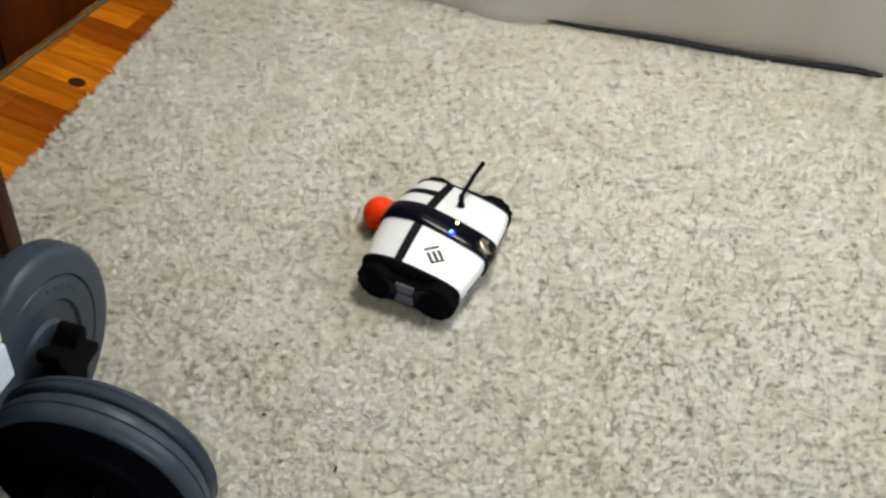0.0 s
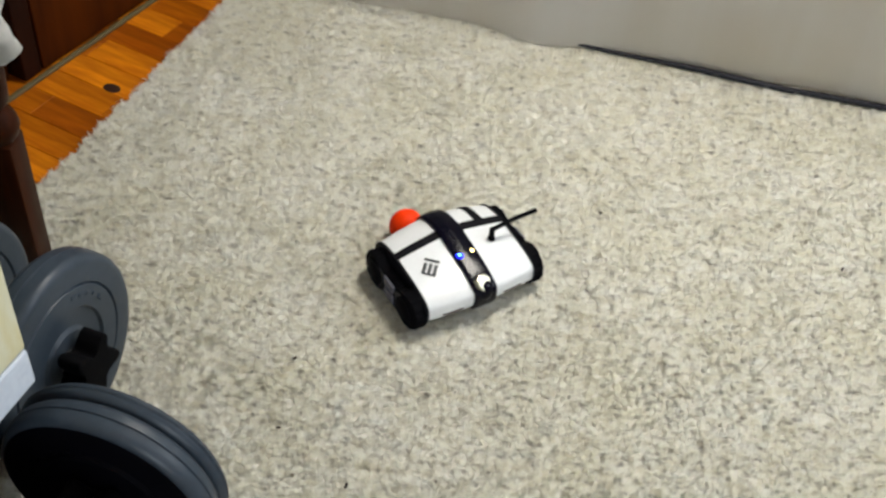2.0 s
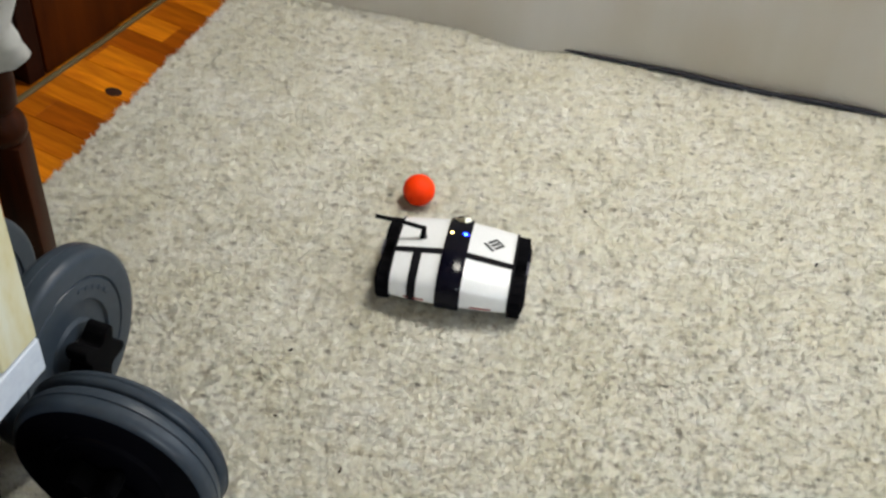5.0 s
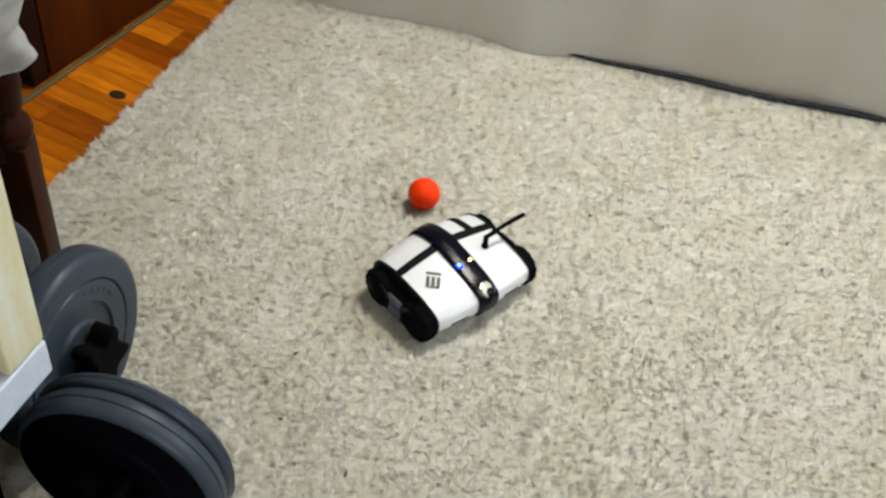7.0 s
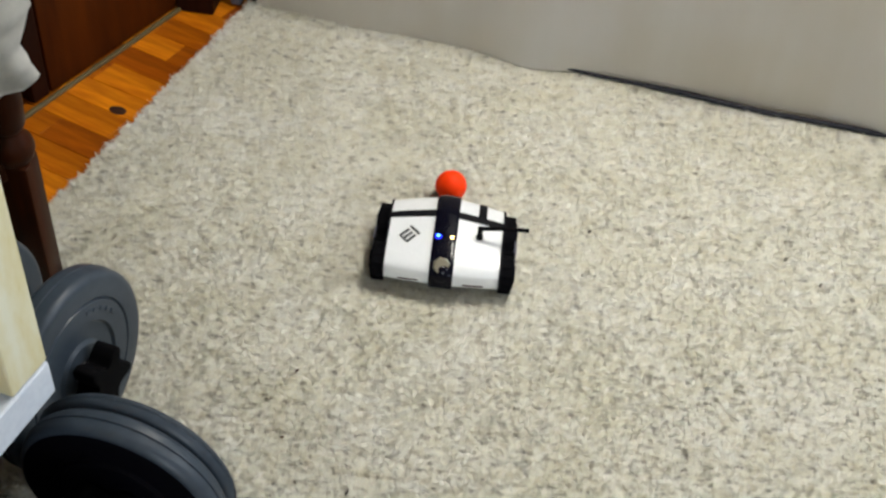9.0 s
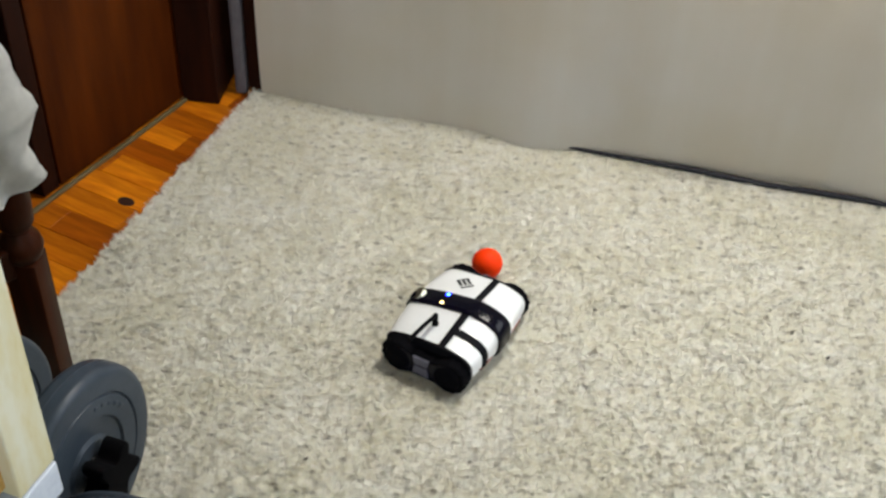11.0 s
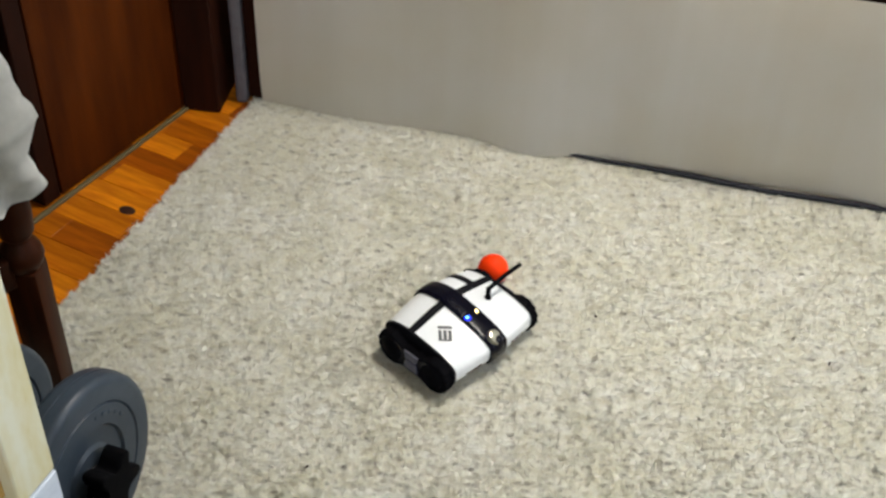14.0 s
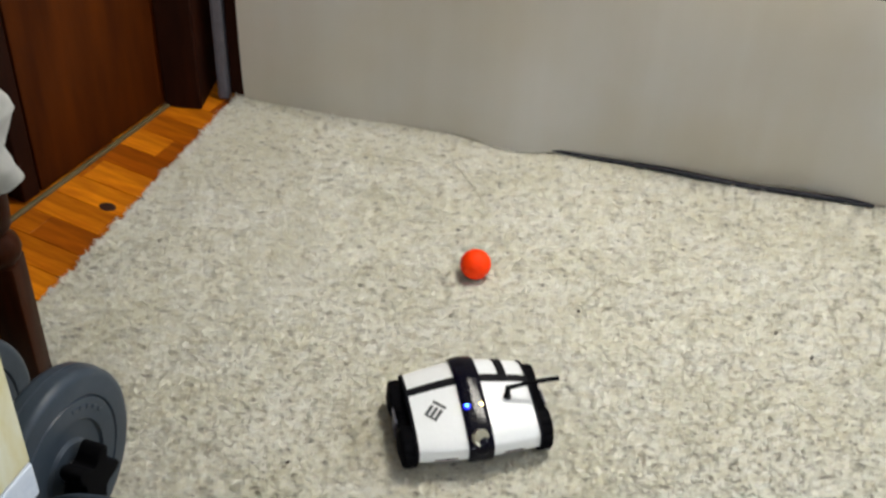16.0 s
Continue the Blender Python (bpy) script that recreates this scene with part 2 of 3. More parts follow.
def prism(outline, low, high, bevel=0.0):
    """Extrudes a plan outline (x, y) from low to high."""
    bm = bmesh.new()
    a = [bm.verts.new((x, y, low)) for x, y in outline]
    b = [bm.verts.new((x, y, high)) for x, y in outline]
    n = len(a)
    for k in range(n):
        bm.faces.new((a[k], a[(k + 1) % n], b[(k + 1) % n], b[k]))
    bm.faces.new(a)
    bm.faces.new(b)
    if bevel:
        bmesh.ops.bevel(bm, geom=bm.edges[:], offset=bevel, segments=2, affect="EDGES", profile=0.5)
    return bm


# ---------------------------------------------------------------- setting
FLOOR_Z = -0.012
subfloor = part("floor", block((4.2, 6.2, 0.1), (0.5, -0.35, FLOOR_Z - 0.054)), JOINT)
tagged(subfloor, "orange-brown varnished wooden plank floor", "floor", kind="structure")

# room shell, with window openings in the east and south walls
X0, X1, Y0, Y1, TOP = -1.35, 2.2, -3.2, 2.5, 2.5
tagged(part("ceiling", block((X1 - X0 + 0.2, Y1 - Y0 + 0.2, 0.1), ((X0 + X1) / 2, (Y0 + Y1) / 2, TOP + 0.05)), CEIL), "plain white painted ceiling", "ceiling", kind="structure")
tagged(part("wall_north", block((X1 - X0 + 0.2, 0.1, TOP), ((X0 + X1) / 2, Y1 + 0.05, TOP / 2)), PLASTER), "plain pale plaster wall behind the bed", "wall", kind="structure")
wall_south = bmesh.new()
for size, centre in (((X1 - X0 + 0.2, 0.1, 0.85), ((X0 + X1) / 2, Y0 - 0.05, 0.425)), ((X1 - X0 + 0.2, 0.1, 0.35), ((X0 + X1) / 2, Y0 - 0.05, TOP - 0.175)),
                     ((0.30 - X0 + 0.1, 0.1, 1.3), ((X0 - 0.1 + 0.30) / 2, Y0 - 0.05, 1.5)), ((X1 + 0.1 - 1.90, 0.1, 1.3), ((X1 + 0.1 + 1.90) / 2, Y0 - 0.05, 1.5))):
    bmesh.ops.create_cube(wall_south, size=1.0, matrix=Matrix.Translation(centre) @ Matrix.Diagonal((*size, 1)))
tagged(part("wall_south", wall_south, PLASTER), "plain pale plaster wall with a window opening", "wall", kind="structure")
tagged(part("wall_west", block((0.1, Y1 - Y0, TOP), (X0 - 0.05, (Y0 + Y1) / 2, TOP / 2)), PLASTER), "plain pale plaster wall", "wall", kind="structure")
wall_east = bmesh.new()
for size, centre in (((0.1, Y1 - Y0, 0.85), (X1 + 0.05, (Y0 + Y1) / 2, 0.425)), ((0.1, Y1 - Y0, 0.35), (X1 + 0.05, (Y0 + Y1) / 2, TOP - 0.175)),
                     ((0.1, 0.50 - Y0, 1.3), (X1 + 0.05, (Y0 + 0.50) / 2, 1.5)), ((0.1, Y1 - 2.30, 1.3), (X1 + 0.05, (Y1 + 2.30) / 2, 1.5))):
    bmesh.ops.create_cube(wall_east, size=1.0, matrix=Matrix.Translation(centre) @ Matrix.Diagonal((*size, 1)))
tagged(part("wall_east", wall_east, PLASTER), "plain pale plaster wall with a window opening", "wall", kind="structure")

# unseen pendant lamp added over the rug, its fitting made up
pendant = empty("added_lamp", Matrix.Translation(LAMP))
tagged(pendant, "white cone lamp added out of view to light the far rug", "lamp")
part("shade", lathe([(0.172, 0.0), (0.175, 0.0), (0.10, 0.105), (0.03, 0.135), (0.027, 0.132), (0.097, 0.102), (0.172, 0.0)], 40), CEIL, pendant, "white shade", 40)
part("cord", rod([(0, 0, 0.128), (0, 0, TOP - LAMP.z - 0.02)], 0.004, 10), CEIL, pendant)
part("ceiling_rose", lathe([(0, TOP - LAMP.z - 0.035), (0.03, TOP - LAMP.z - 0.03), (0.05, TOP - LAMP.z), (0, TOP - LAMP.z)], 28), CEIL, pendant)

# door in its frame beside the rug
DOOR_A, DOOR_B = Vector((-0.559, 1.287, 0)), Vector((-0.446, 1.527, 0))
ALONG = (DOOR_B - DOOR_A).normalized()
AWAY = Vector((-ALONG.y, ALONG.x, 0))
DOOR_TURN = math.degrees(math.atan2(ALONG.y, ALONG.x))
door_m = pose(DOOR_A.x, DOOR_A.y, FLOOR_Z, 0, 0, DOOR_TURN)
door = empty("door_1", door_m)
tagged(door, "warm brown varnished wooden door in a dark frame", "door", kind="structure")
LEAF = (DOOR_B - DOOR_A).length
part("leaf", block((LEAF + 0.010, 0.036, 1.984), (LEAF / 2 + 0.006, 0.022, 0.995), 0.002), DOORWOOD, door, "warm brown varnished wood")
part("edge_board", block((0.030, 0.05, 1.98), (-0.0165, 0.030, 0.992), 0.002), FRAME_AND_SHADE, door, "dark brown edge board")
part("back_board", block((0.60, 0.03, 1.98), (-0.335, 0.045, 0.992), 0.002), DOORWOOD, door)
part("threshold", block((LEAF + 0.20, 0.008, 0.006), (LEAF / 2 - 0.095, -0.0045, 0.0030), 0.0025), BRASS, door, "dull olive-brown threshold strip")
frame_m = Matrix.Translation((DOOR_B.x, DOOR_B.y, FLOOR_Z))
post = part("post", block((0.058, 0.16, 2.02), (0.030, 0.080, 1.010), 0.003, pose(0, 0, 0, 0, 0, -4)), FRAME_AND_SHADE)
post.matrix_world = frame_m
tagged(post, "dark brown wooden door frame post", "door frame", kind="structure").name = "door_2"
trim = part("trim", block((0.020, 0.03, 2.02), (-0.3585, 1.5700, FLOOR_Z + 1.01), 0.006), GREYTRIM)
tagged(trim, "narrow grey-lilac vertical trim beside the door frame", "trim", kind="structure")

# rug: a backing sheet under a dense pile of strands
RUG_LEFT_A, RUG_LEFT_B = Vector((-0.488, 1.053)), Vector((-0.338, 1.541))
RUG_DIR = (RUG_LEFT_B - RUG_LEFT_A).normalized()
BED_A, BED_B = Vector((-0.338, 1.541)), Vector((0.570, 1.361))
BED_DIR = (BED_B - BED_A).normalized()
rug_near = RUG_LEFT_A - RUG_DIR * 1.6
outline = [tuple(rug_near), (1.6, rug_near.y), tuple(BED_A + BED_DIR * 2.0 + Vector((0.0, 0.10))), tuple(RUG_LEFT_B + RUG_DIR * 0.03)]
rug = empty("rug")
tagged(rug, "cream shaggy pile rug flecked with tan", "rug")
part("backing", prism(outline, FLOOR_Z + 0.0005, -0.0030), BACKING, rug)


def pile_mesh(area, step, each, fat, inside, seed):
    """Tufts of yarn that splay from each knot and lie over one another, leaning outwards at the rug's left edge."""
    rng = np.random.default_rng(seed)
    xs, ys = np.meshgrid(np.arange(area[0], area[1], step), np.arange(area[2], area[3], step))
    x, y = xs.ravel(), ys.ravel()
    x, y = x + rng.uniform(-0.5, 0.5, x.size) * step, y + rng.uniform(-0.5, 0.5, y.size) * step
    left = (x - RUG_LEFT_A.x) * RUG_DIR.y - (y - RUG_LEFT_A.y) * RUG_DIR.x
    wob = 0.0012 * np.sin(y * 41) + 0.0010 * np.sin(y * 97 + 1)
    back = -(x - BED_A.x) * BED_DIR.y + (y - BED_A.y) * BED_DIR.x
    near = (np.abs(x - 0.05) < 0.26 + 0.30 * y) & (y > 0.42) & (x < 0.82)
    keep = (left > wob) & (back < 0.012) & (near == inside) & (y > rug_near.y + 0.01) & (x < 1.59)
    x, y, left, back = x[keep], y[keep], left[keep], back[keep]
    sites = x.size
    flow = 2.3 * np.sin(x * 13 + 1.7 * np.sin(y * 9)) + 1.9 * np.sin(y * 17 + x * 5) + rng.normal(0, 2.2, sites)
    lean = np.clip(rng.normal(0.72, 0.20, sites), 0.1, 1.15)
    rim = left < 0.008
    flow = np.where(rim & (rng.random(sites) < 0.7), math.pi - 0.3 + rng.normal(0, 0.6, sites), flow)
    tall = rng.uniform(0.0068, 0.0080, sites) * (1 + 1.4 * (fat - 1))
    lean, tall = np.where(rim, lean + 0.25, lean), np.where(rim, tall * rng.uniform(1.0, 1.6, sites), tall)
    tall = np.where(back > -0.012, tall * rng.uniform(1.0, 1.5, sites), tall)
    x, y, flow, lean, tall = (np.repeat(a, each) for a in (x, y, flow, lean, tall))
    n = x.size
    flow = flow + rng.normal(0, 0.65, n)
    lean = np.clip(lean + rng.normal(0, 0.22, n), 0.0, 1.35)
    tall = tall * rng.uniform(0.80, 1.15, n)
    x, y = x + rng.normal(0, 0.0011 * fat, n), y + rng.normal(0, 0.0011 * fat, n)
    wide = rng.uniform(0.0013, 0.0019, n) * fat
    turn = rng.uniform(0, 2 * math.pi, n)
    verts = np.zeros((n, 4, 3))
    for k in range(3):
        a = turn + k * 2 * math.pi / 3
        verts[:, k] = np.stack([x + wide * np.cos(a), y + wide * np.sin(a), np.full(n, -0.0046)], 1)
    reach = tall * np.sin(lean)
    verts[:, 3] = np.stack([x + reach * np.cos(flow), y + reach * np.sin(flow), -0.0046 + tall * np.cos(lean)], 1)
    tri = np.array([(0, 1, 3), (1, 2, 3), (2, 0, 3)])
    faces = (np.arange(n)[:, None, None] * 4 + tri[None]).reshape(-1)
    mesh = bpy.data.meshes.new("pile")
    mesh.vertices.add(n * 4)
    mesh.vertices.foreach_set("co", verts.reshape(-1))
    mesh.loops.add(faces.size)
    mesh.loops.foreach_set("vertex_index", faces.astype(np.int32))
    mesh.polygons.add(faces.size // 3)
    mesh.polygons.foreach_set("loop_start", np.arange(0, faces.size, 3, dtype=np.int32))
    mesh.polygons.foreach_set("use_smooth", np.ones(faces.size // 3, dtype=bool))
    mesh.update(calc_edges=True)
    up = rng.normal(0, 0.16, (sites, 3))
    up[:, 2] = 1.0
    up /= np.linalg.norm(up, axis=1)[:, None]
    mesh.normals_split_custom_set_from_vertices(np.repeat(up, each * 4, axis=0))
    mesh.materials.append(YARN)
    return mesh


for area, step, each, fat, inside, seed in (((-0.62, 0.82, 0.42, 1.60), 0.0041, 10, 1.0, True, 7), ((-1.05, 1.60, -0.50, 1.60), 0.0100, 7, 2.0, False, 8)):
    pile = new("pile", pile_mesh(area, step, each, fat, inside, seed))
    pile.parent = rug
    tagged(pile, "short cream and tan yarn strands", kind="stuff")

# ---------------------------------------------------------------- bed with a cream side panel
bed = empty("bed", Matrix.Translation((BED_A.x, BED_A.y, 0)) @ pose(0, 0, 0, 0, 0, math.degrees(math.atan2(BED_DIR.y, BED_DIR.x))))
tagged(bed, "bed with a cream upholstered side panel above the rug", "bed")


def bed_panel():
    """Upholstered panel: x along the bed, slightly bellied, its hem lifting away to the right."""
    bm = bmesh.new()
    cols, rows_ = 90, 18
    grid = []
    for i in range(cols + 1):
        u = 0.0135 + 1.98 * i / cols
        line = []
        for j in range(rows_ + 1):
            v = j / rows_
            hem = 0.001 + 0.003 * max(0.0, min(1.0, (u - 0.46) / 0.20))
            z = hem + (0.315 - hem) * v
            y = 0.0025 * math.sin(u * 7) * math.sin(v * 3.1) - 0.013 * math.exp(-((u - 0.445) / 0.05) ** 2) * (1 - v) ** 2
            y += 0.003 * math.sin(u * 23 + 1) * (1 - v) + 0.008 * (v - 0.5) ** 4 * 8
            y += 0.006 * max(0, min(1, (u - 0.5) / 0.2)) * (1 - v) ** 3
            line.append(bm.verts.new((u, y, z)))
        grid.append(line)
    for i in range(cols):
        for j in range(rows_):
            bm.faces.new((grid[i][j], grid[i + 1][j], grid[i + 1][j + 1], grid[i][j + 1]))
    bmesh.ops.solidify(bm, geom=bm.faces[:], thickness=-0.018)
    return bm


part("side_panel", bed_panel(), LEATHER, bed, "cream upholstered side panel", 50)
# Base colour carries the shade in the gap under the panel.
part("base", block((1.95, 0.80, 0.27), (0.99, 0.500, 0.150), 0.01), FRAME_AND_SHADE, bed, "bed base coloured dark for the gap's shade")
part("top_cover", block((2.0, 0.90, 0.05), (0.99, 0.458, 0.3415), 0.012), BLANKET, bed, "brownish pink cover")
# Dark strip paints the shaded gap between panel and trim.
part("gap_strip", block((0.024, 0.02, 0.31), (0.0005, 0.022, 0.156), 0.004), FRAME_AND_SHADE, bed, "dark strip put in for the gap beside the panel")
# Tapered dark tube stands in for the dark gap under the panel hem.
tube_pts = []
for i in range(40):
    u = 0.44 + 0.53 * i / 39
    tube_pts.append((BED_A.x + BED_DIR.x * u + 0.006 * BED_DIR.y * math.sin(i), BED_A.y + BED_DIR.y * u + 0.002 * math.sin(u * 14) + 0.0005, 0.0050 + 0.0010 * math.sin(u * 30)))
def tapered(points, radius, steps=10):
    bm = rod(points, radius, steps)
    n = len(points)
    bm.verts.ensure_lookup_table()
    for k, v in enumerate(bm.verts):
        i = k // steps
        c = Vector(points[i])
        v.co = c + (v.co - c) * (0.30 + 0.70 * min(1.0, i / (0.45 * n), (n - 1 - i) / 3 + 0.3))
    return bm


cable = part("gap_tube", tapered(tube_pts, 0.0044), GAPTUBE, None, "", 60)
tagged(cable, "dark grey tube put in the gap along the bed's foot", "cable")


# ---------------------------------------------------------------- stool with a hanging white cloth
def turned_leg():
    bm = block((0.036, 0.036, 0.185), (0, 0, 0.0925), 0.003)
    other = lathe([(0, 0.183), (0.016, 0.183), (0.021, 0.190), (0.0235, 0.200), (0.021, 0.211), (0.016, 0.218), (0.014, 0.224), (0.019, 0.232), (0.021, 0.26), (0.019, 0.30), (0.016, 0.34), (0.018, 0.43), (0, 0.43)], 20)
    tmp = bpy.data.meshes.new("tmp")
    other.to_mesh(tmp)
    other.free()
    bm.from_mesh(tmp)
    bpy.data.meshes.remove(tmp)
    return bm


STOOL = pose(-0.456, 0.925, -0.004, 0, 0, 228.6)
stool = empty("stool", STOOL)
tagged(stool, "dark brown wooden stool with turned legs on the rug", "stool")
SX, SY = 0.30, -0.40
for lx, ly in ((0, 0), (SX, 0), (0, SY), (SX, SY)):
    part("leg", turned_leg(), CHAIRWOOD, stool, "", 40).matrix_basis = pose(lx, ly, 0, 0, 0, 131.4)
part("seat", block((SX + 0.02, 0.42, 0.024), (SX / 2, SY / 2, 0.442), 0.008), CHAIRWOOD, stool)
part("apron", block((SX - 0.03, 0.018, 0.090), (SX / 2, -0.012, 0.383), 0.003), CHAIRWOOD, stool)
part("apron", block((0.018, 0.36, 0.090), (0.012, SY / 2, 0.383), 0.003), CHAIRWOOD, stool)
part("stretcher", block((SX - 0.03, 0.022, 0.040), (SX / 2, 0.0, 0.188), 0.004), CHAIRWOOD, stool)
part("stretcher", block((SX - 0.03, 0.022, 0.040), (SX / 2, SY, 0.188), 0.004), CHAIRWOOD, stool)


def hanging_cloth():
    """A draped cloth: lies over the seat's corner and falls in uneven folds."""
    bm = bmesh.new()
    nu, nv = 70, 40
    corner, e1, e2 = Vector((-0.433, 0.918, 0)), Vector((-0.661, -0.750, 0)), Vector((-0.750, 0.661, 0))
    out = -e2
    grid = []
    for i in range(nu + 1):
        s = -0.10 + 0.42 * i / nu
        line = []
        edge = corner + (e1 * s if s > 0 else e2 * -s)
        face = out if s > 0.02 else (-e1 if s < -0.02 else (out * (s + 0.02) - e1 * (0.02 - s)).normalized())
        for j in range(nv + 1):
            v = j / nv
            if v < 0.25:
                k = 1 - v / 0.25
                inward = (Vector((-0.69, 0.945, 0)) - edge) * 0.55 * k
                p = edge + inward
                z = 0.464 + 0.004 * math.sin(s * 60 + k * 9) * k
            else:
                k = (v - 0.25) / 0.75
                fold = 0.008 * math.sin(s * 62 + 4.0 * k) + 0.007 * (1 - abs(math.sin(s * 75 + 7 * k))) + 0.005 * math.sin(s * 128 + 9 * k) + 0.004 * math.sin(15 * k + s * 50) + 0.0015 * math.sin(41 * k - s * 95)
                p = edge + face * (0.004 + fold * min(1, 2.2 * k) + 0.012 * math.sin(k * 2.6))
                z = 0.462 - k * (0.184 + 0.008 * math.sin(s * 44)) + 0.20 * max(0, s) * k
            line.append(bm.verts.new((p.x, p.y, z)))
        grid.append(line)
    for i in range(nu):
        for j in range(nv):
            bm.faces.new((grid[i][j], grid[i + 1][j], grid[i + 1][j + 1], grid[i][j + 1]))
    bmesh.ops.solidify(bm, geom=bm.faces[:], thickness=0.003)
    return bm


tagged(part("cloth", hanging_cloth(), CLOTH, None, "", 80), "white crumpled cloth hanging over the stool", "cloth")


# ---------------------------------------------------------------- dumbbells
def plate_profile(r, w):
    """Half outline of a vinyl plate lying on z: rounded rim, recessed faces, raised hub."""
    pts = [(0.0, 0.0), (0.030, 0.0), (0.034, -0.003), (r * 0.50, -0.003), (r * 0.52, 0.0), (r * 0.72, 0.0), (r * 0.735, -0.0025), (r * 0.75, 0.0)]
    for k in range(7):
        a = math.radians(90 - k * 15)
        pts.append((r - 0.009 + 0.009 * math.cos(a), -0.009 + 0.009 * math.sin(a)))
    pts.append((r + 0.0006, -w * 0.47))
    pts.append((r - 0.0010, -w * 0.50))
    pts.append((r + 0.0006, -w * 0.53))
    for k in range(7):
        a = math.radians(-k * 15)
        pts.append((r - 0.009 + 0.009 * math.cos(a), -w + 0.009 + 0.009 * math.sin(a)))
    pts += [(r * 0.75, -w), (0.034, -w), (0.030, -w), (0.0, -w)]
    return pts


def star(r, depth, arms=5):
    outline = []
    for k in range(arms * 8):
        a = 2 * math.pi * k / (arms * 8)
        outline.append(((r * (0.73 + 0.27 * math.cos(arms * a))) * math.cos(a), (r * (0.73 + 0.27 * math.cos(arms * a))) * math.sin(a)))
    return prism(outline, 0.0, depth, 0.002)


def dumbbell(centre, axis_deg, r, w, span, face, label, label_near, tilt=0.0):
    """Axis level along axis_deg; the outer plate's face looks that way from centre."""
    m = Matrix.Translation((centre[0], centre[1], r - 0.004)) @ pose(0, 0, 0, 0, 0, axis_deg) @ pose(0, 0, 0, 0, 90 + tilt, 0)
    d = empty("dumbbell", m)
    tagged(d, label, "dumbbell", "dumbbells on the rug")
    if face:
        part("plate", lathe(plate_profile(r, w * 0.62), 72), VINYL, d, label_near, 35)
        part("plate", lathe(plate_profile(r, w * 0.37), 72), VINYL, d, label_near, 35).location = (0, 0, -w * 0.63)
    else:
        part("plate", lathe(plate_profile(r, w), 72), VINYL, d, label_near, 35)
    far = part("plate", lathe(plate_profile(r, w), 72), VINYL, d, "", 35)
    far.location = (0, 0, -span)
    part("handle", rod([(0, 0, -span - w - 0.015), (0, 0, 0.027)], 0.0125, 20), STEEL, d, "steel bar", 40)
    part("nut", star(0.036, 0.024), NUT, d, "black star-shaped locking nut", 40).location = (0, 0, 0.0060)
    part("nut", star(0.036, 0.024), NUT, d, "black star-shaped locking nut", 40).location = (0, 0, -span - w - 0.0255)
    if face:
        # Black disc puts the shade on this grey plate into its colour.
        part("shade_disc", lathe([(0, 0.0012), (r * 0.91, 0.0012), (r * 0.93, 0.0004), (r * 0.93, 0.0002)], 64), NEARBLACK, d, "black disc for the shade on the plate", 35)
        part("hub_ring", lathe([(0.052, 0.0014), (0.054, 0.005), (0.058, 0.005), (0.060, 0.0014)], 48), NEARBLACK, d, "", 60)
    # raised maker's marks round the hub, as plain bars
    for a in ((20, 34, 48, 62, 200, 214, 228, 242) if face else (118, 128, 138, 148, 158, 300, 310, 320)):
        q = radians(a)
        bar = block((0.0075, 0.0042, 0.0016), (0, 0, 0), 0.0005)
        bar.transform(Matrix.Translation((0.635 * r * math.cos(q), 0.635 * r * math.sin(q), 0.0014 if face else 0.0002)) @ pose(0, 0, 0, 0, 0, a + 90))
        part("marking", bar, NEARBLACK if face else VINYL, d)
    return d


dumbbell((-0.3335, 0.7165), -16.5, 0.1025, 0.034, 0.115, False, "grey vinyl dumbbell with a black star nut", "", -1.5)
dumbbell((-0.2655, 0.580), -102, 0.0965, 0.046, -0.15, True, "grey vinyl dumbbell with its near face blacked for shade", "")

# ---------------------------------------------------------------- painted cabinet
CAB = Vector((-0.313, 0.613, 0.20))
cab_turn = math.degrees(math.atan2(0.546 - 0.613, -0.334 + 0.313))
cabinet = empty("cabinet", Matrix.Translation((CAB.x, CAB.y, 0)) @ pose(0, 0, 0, 0, 0, cab_turn))
tagged(cabinet, "worn cream-painted wooden cabinet with a dark block under it", "cabinet")
D, Wd, Hc = 0.34, 0.40, 0.62
part("far_stile", block((0.045, 0.020, Hc - 0.040), (0.0225, -0.010, 0.20 + 0.040 + (Hc - 0.040) / 2), 0.002), PAINT, cabinet, "worn yellowed cream paint")
part("near_stile", block((0.045, 0.020, Hc - 0.040), (D - 0.0225, -0.010, 0.20 + 0.040 + (Hc - 0.040) / 2), 0.002), PAINT, cabinet)
part("bottom_rail", block((D, 0.022, 0.038), (D / 2, -0.010, 0.219), 0.002), WHITEPAINT, cabinet, "white painted bottom rail")
part("side_panel", block((D - 0.09, 0.012, Hc - 0.06), (D / 2, -0.018, 0.53), 0.001), OCHRE, cabinet, "ochre side panel")
part("carcass", block((D - 0.004, Wd, Hc - 0.02), (D / 2, -0.0245 - Wd / 2, 0.20 + Hc / 2), 0.002), PAINT, cabinet)
part("top", block((D + 0.03, Wd + 0.05, 0.02), (D / 2, -Wd / 2 - 0.005, 0.832), 0.004), WHITEPAINT, cabinet)
# Added dark block: stands in for the black shade below the rail.
part("shade_block", block((D - 0.05, Wd - 0.14, 0.208), (D / 2 + 0.015, -0.055 - (Wd - 0.14) / 2, 0.100), 0.002), FRAME_AND_SHADE, cabinet, "dark block put in for the shade under the cabinet")

# ---------------------------------------------------------------- toy tank
A_, N_ = 0.0585, 3.2


def crown(y):
    return 0.0625 - 0.0110 * (abs(y) / 0.0675) ** 1.15


